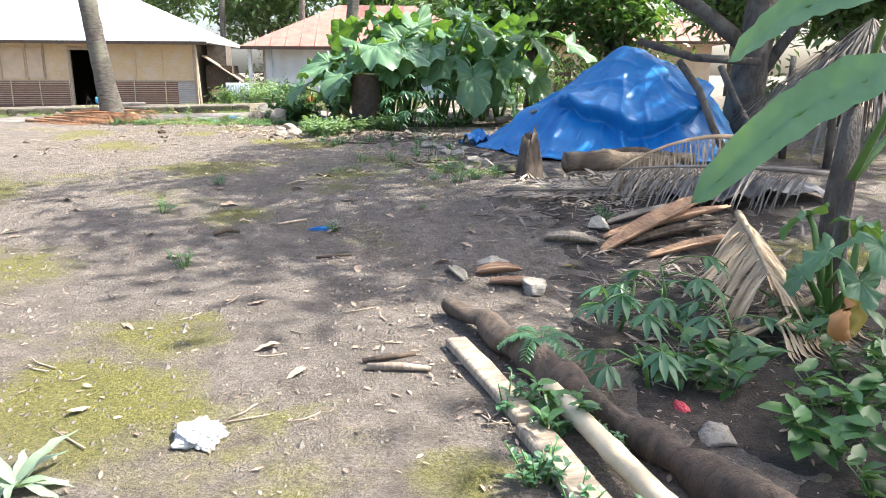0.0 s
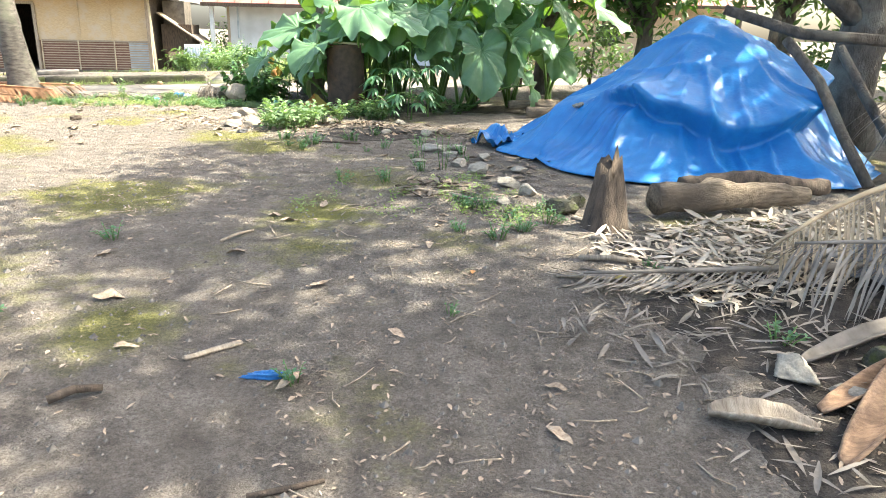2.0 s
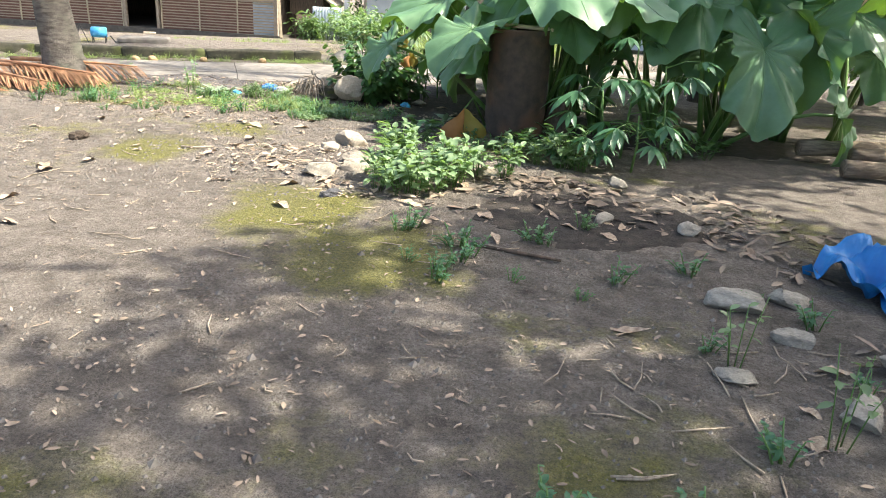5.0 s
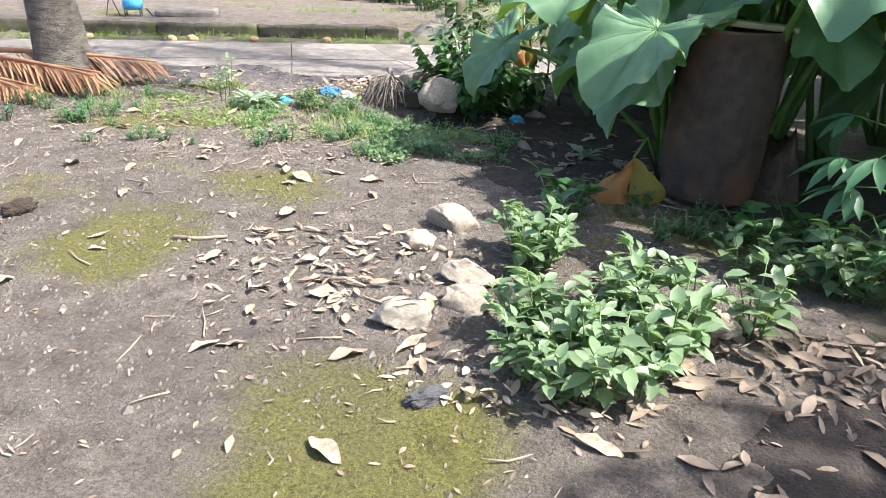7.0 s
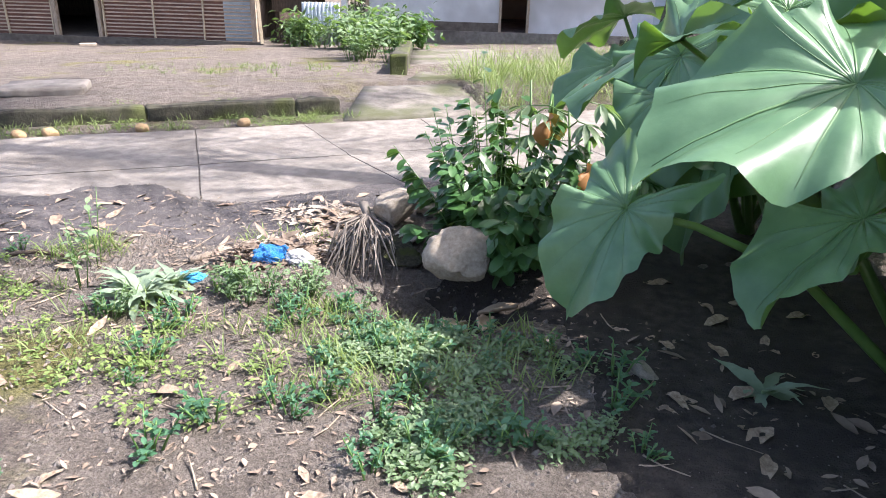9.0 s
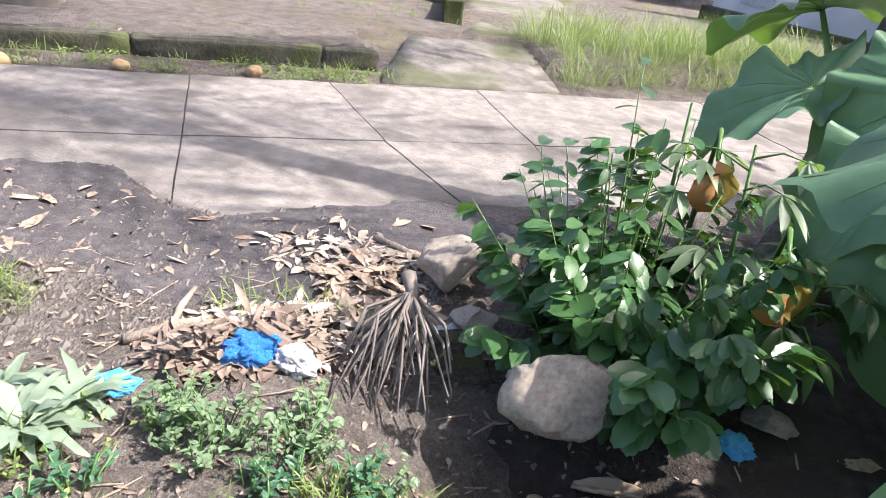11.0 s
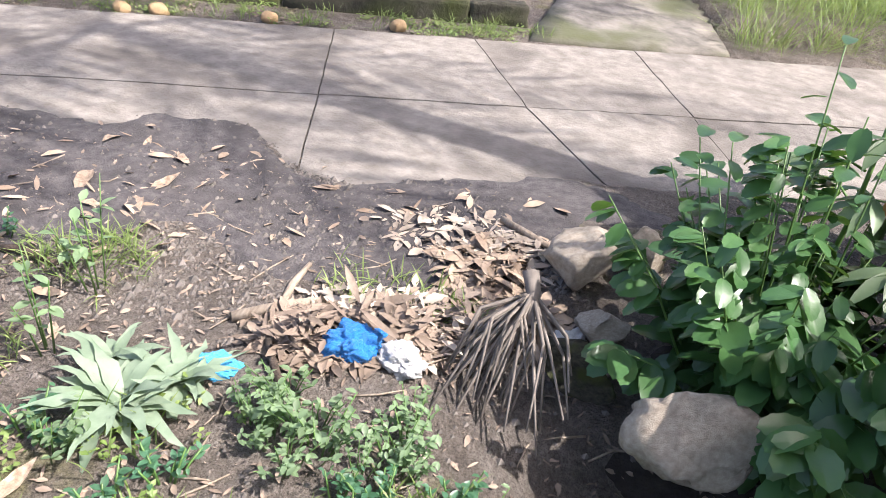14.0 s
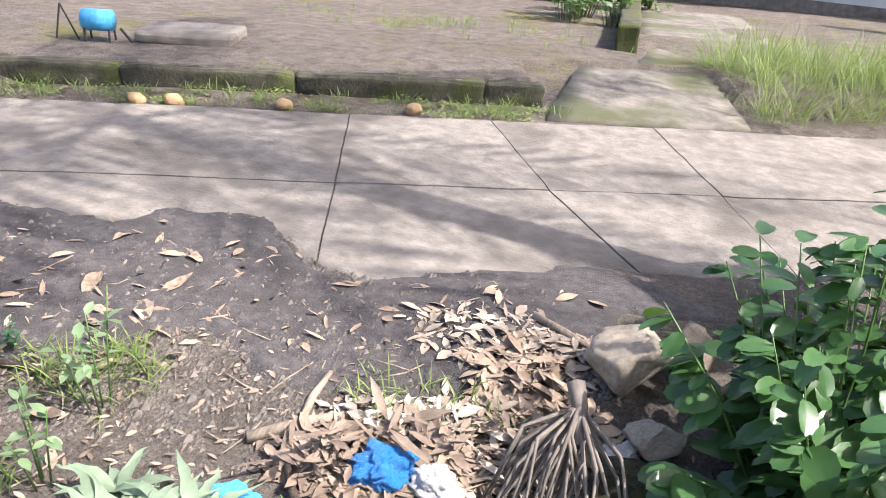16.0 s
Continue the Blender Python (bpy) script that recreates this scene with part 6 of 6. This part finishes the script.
def crumple(name, x, y, sx, sy, h, mat, label, seed, cat="bag"):
    bm = bmesh.new()
    bmesh.ops.create_icosphere(bm, subdivisions=5, radius=1)
    for w in bm.verts:
        q = w.co + Vector((seed * 3.1, 0, 0))
        w.co *= 1 + 0.35 * noise.noise(q * 1.8) + 0.28 * abs(noise.noise(q * 4)) + 0.16 * abs(noise.noise(q * 9)) - 0.15
        w.co.z = max(w.co.z, -0.5)
    o = obj(name, bm, mat)
    o.matrix_world = pose(x, y, land(x, y) + h * 0.45, 0, 0, seed * 40) @ Matrix.Diagonal((sx, sy, h, 1))
    tagged(o, label, cat, "plastic litter")


crumple("plastic_bag", -0.37, -0.08, 0.09, 0.11, 0.035, WHITEBAG, "crumpled white plastic bag on the soil", 1)
crumple("plastic_bag", -0.33, -0.6, 0.08, 0.07, 0.03, WHITEBAG, "crumpled translucent white plastic scrap", 2)
crumple("plastic_bag", -3.83, 13.1, 0.075, 0.095, 0.07, BLUEBAG, "crumpled deep blue plastic bag on leaves", 3)
crumple("plastic_bag", -3.68, 13.12, 0.08, 0.06, 0.05, WHITEBAG, "crumpled whitish plastic beside the blue bag", 4)
crumple("plastic_scrap", -4.17, 12.86, 0.07, 0.05, 0.03, CYANBAG, "bright cyan torn plastic scrap", 5)
crumple("plastic_scrap", -3.25, 13.5, 0.08, 0.05, 0.04, WHITEBAG, "white plastic scrap by the dead roots", 6)
crumple("plastic_scrap", 1.5, 0.12, 0.05, 0.025, 0.02, REDBIT, "small red plastic scrap on dark soil", 7)
crumple("plastic_scrap", -2.2, 13.3, 0.06, 0.06, 0.04, CYANBAG, "torn printed blue wrapper on dark soil", 8)
crumple("plastic_scrap", -0.39, 3.06, 0.10, 0.022, 0.022, BLUEBAG, "twisted blue wrapper on the soil", 9)
crumple("plastic_scrap", -1.85, 9.15, 0.08, 0.035, 0.03, SOCKET, "dark crumpled wrapper among stones", 10)
crumple("charred_lump", -4.23, 10.02, 0.09, 0.06, 0.04, DARKWOOD, "dark charred lump on the soil", 11, "lump")


def dead_root(x, y):
    R = random.Random(9)
    lines = []
    top = Vector((-0.02, 0.12, 0.2))
    lines.append(([top + Vector((-0.03, 0.05, 0.04)), top, top + Vector((0.03, -0.1, -0.05))], 0.03, 0.02))
    for k in range(46):
        a = R.uniform(-2.6, -0.2)
        e = top + Vector((R.uniform(-0.2, 0.22), R.uniform(-0.42, -0.12), R.uniform(-0.32, -0.12)))
        m = top.lerp(e, 0.5) + Vector((R.uniform(-0.05, 0.05), R.uniform(-0.03, 0.03), R.uniform(0.0, 0.09)))
        lines.append(([top, m, e], 0.008, 0.003))
    e = empty("dead_root", pose(x, y, land(x, y) + 0.05), "tangled grey dead root bundle", "root")
    for ln in lines:
        stems("strand", e, [ln], GREYFROND, 5)


dead_root(-3.36, 13.3)
spathe(-2.80, 13.06, -2.86, 12.72, 0.10, 0.06, "pale broken palm sheath below the boulder", BAMBOO)
spathe(-2.66, 13.05, -2.68, 12.78, 0.07, 0.04, "split dry palm sheath below the boulder", DRYFROND)
spathe(-2.72, 13.10, -2.52, 13.02, 0.06, 0.05, "short curled palm sheath below the boulder", DRYFROND)
fallen_frond(-2.78, 12.98, 255, 0.35, 0.3, DRYFROND, "pale dry palm sheath in the hollow", 41, 0.0, 0.0, 0.2, 16, 0.06, 0.3)
for i, (x, y, s) in enumerate(((-7.0, 15.52, 0.075), (-6.78, 15.64, 0.085), (-6.1, 16.0, 0.08), (-5.28, 16.45, 0.085), (-7.9, 15.1, 0.07))):
    R = random.Random(i)
    bm = bmesh.new()
    bmesh.ops.create_icosphere(bm, subdivisions=3, radius=1)
    for w in bm.verts:
        w.co *= 1 + 0.15 * noise.noise(w.co * 2 + Vector((i, 0, 0))) + 0.04 * noise.noise(w.co * 9)
    o = obj("coconut_husk", bm, HUSK)
    o.matrix_world = pose(x, y, 0.02, 0, 20, i * 50) @ Matrix.Diagonal((s * 0.85, s * 0.75, s * 0.62, 1))
    tagged(o, "half coconut husk lying by the road edge", "coconut husk", "coconut husks")


# ---- far yard ----
def water_pump(x, y):
    e = empty("blue_pump", pose(x, y, land(x, y), 0, 0, 25) @ Matrix.Scale(0.58, 4), "small blue machine on dark iron legs", "machine")
    bm = bmesh.new()
    bmesh.ops.create_cone(bm, cap_ends=True, segments=24, radius1=0.15, radius2=0.15, depth=0.42, matrix=pose(0, 0, 0.3, 0, 90, 0))
    bmesh.ops.bevel(bm, geom=[q for q in bm.edges if len(q.link_faces) == 2 and q.calc_face_angle() > 1], offset=0.02, segments=2, affect="EDGES")
    part("body", bm, CYANBAG, e)
    for lx in (-0.17, 0.17):
        for ly in (-0.12, 0.12):
            bar("leg", (lx, ly, -0.02), (lx, ly * 0.8, 0.22), 0.025, 0.025, IRON, e)
    bar("frame_bar", (-0.62, 0, 0.0), (-0.5, 0, 0.5), 0.02, 0.02, IRON, e)
    bar("frame_bar", (-0.5, 0, 0.5), (-0.3, 0, 0.0), 0.02, 0.02, IRON, e)
    bar("frame_bar", (0.3, 0, 0.2), (0.46, 0, -0.02), 0.03, 0.03, IRON, e)


water_pump(-8.1, 16.3)
bm = bmesh.new()
box(bm, 0.8, 0.6, 0.1, None, 0.02)
bmesh.ops.subdivide_edges(bm, edges=bm.edges[:], cuts=4, use_grid_fill=True)
for w in bm.verts:
    w.co += noise.noise_vector(w.co * 5) * 0.02
o = obj("yard_slab", bm, CONCRETE)
o.matrix_world = pose(-7.6, 16.85, land(-7.6, 16.85) + 0.03, 0, 0, 24)
tagged(o, "worn flat concrete slab in the yard", "slab")


def zinc_sheet(x, y):
    v, f = [], []
    for i in range(41):
        for j in range(2):
            v.append((-0.45 + 0.9 * i / 40, 0.03 * math.sin(i * 1.57), 1.0 * j))
    for i in range(40):
        f.append((2 * i, 2 * i + 2, 2 * i + 3, 2 * i + 1))
    o = mesh_obj("zinc_fence", v, f, ZINC)
    o.modifiers.new("thickness", "SOLIDIFY").thickness = 0.004
    o.matrix_world = pose(x, y, land(x, y) - 0.05, -6, 0, 3)
    tagged(o, "leaning corrugated zinc sheet", "sheet")


zinc_sheet(-7.35, 26.6)
bm = bmesh.new()
box(bm, 0.35, 0.2, 0.06, None, 0.01)
o = obj("pale_block", bm, PALESTONE, None, smooth=False)
o.matrix_world = pose(-12.4, 25.3, land(-12.4, 25.3) + 0.03, 0, 0, 30)
tagged(o, "small pale block before the doorway", "block")
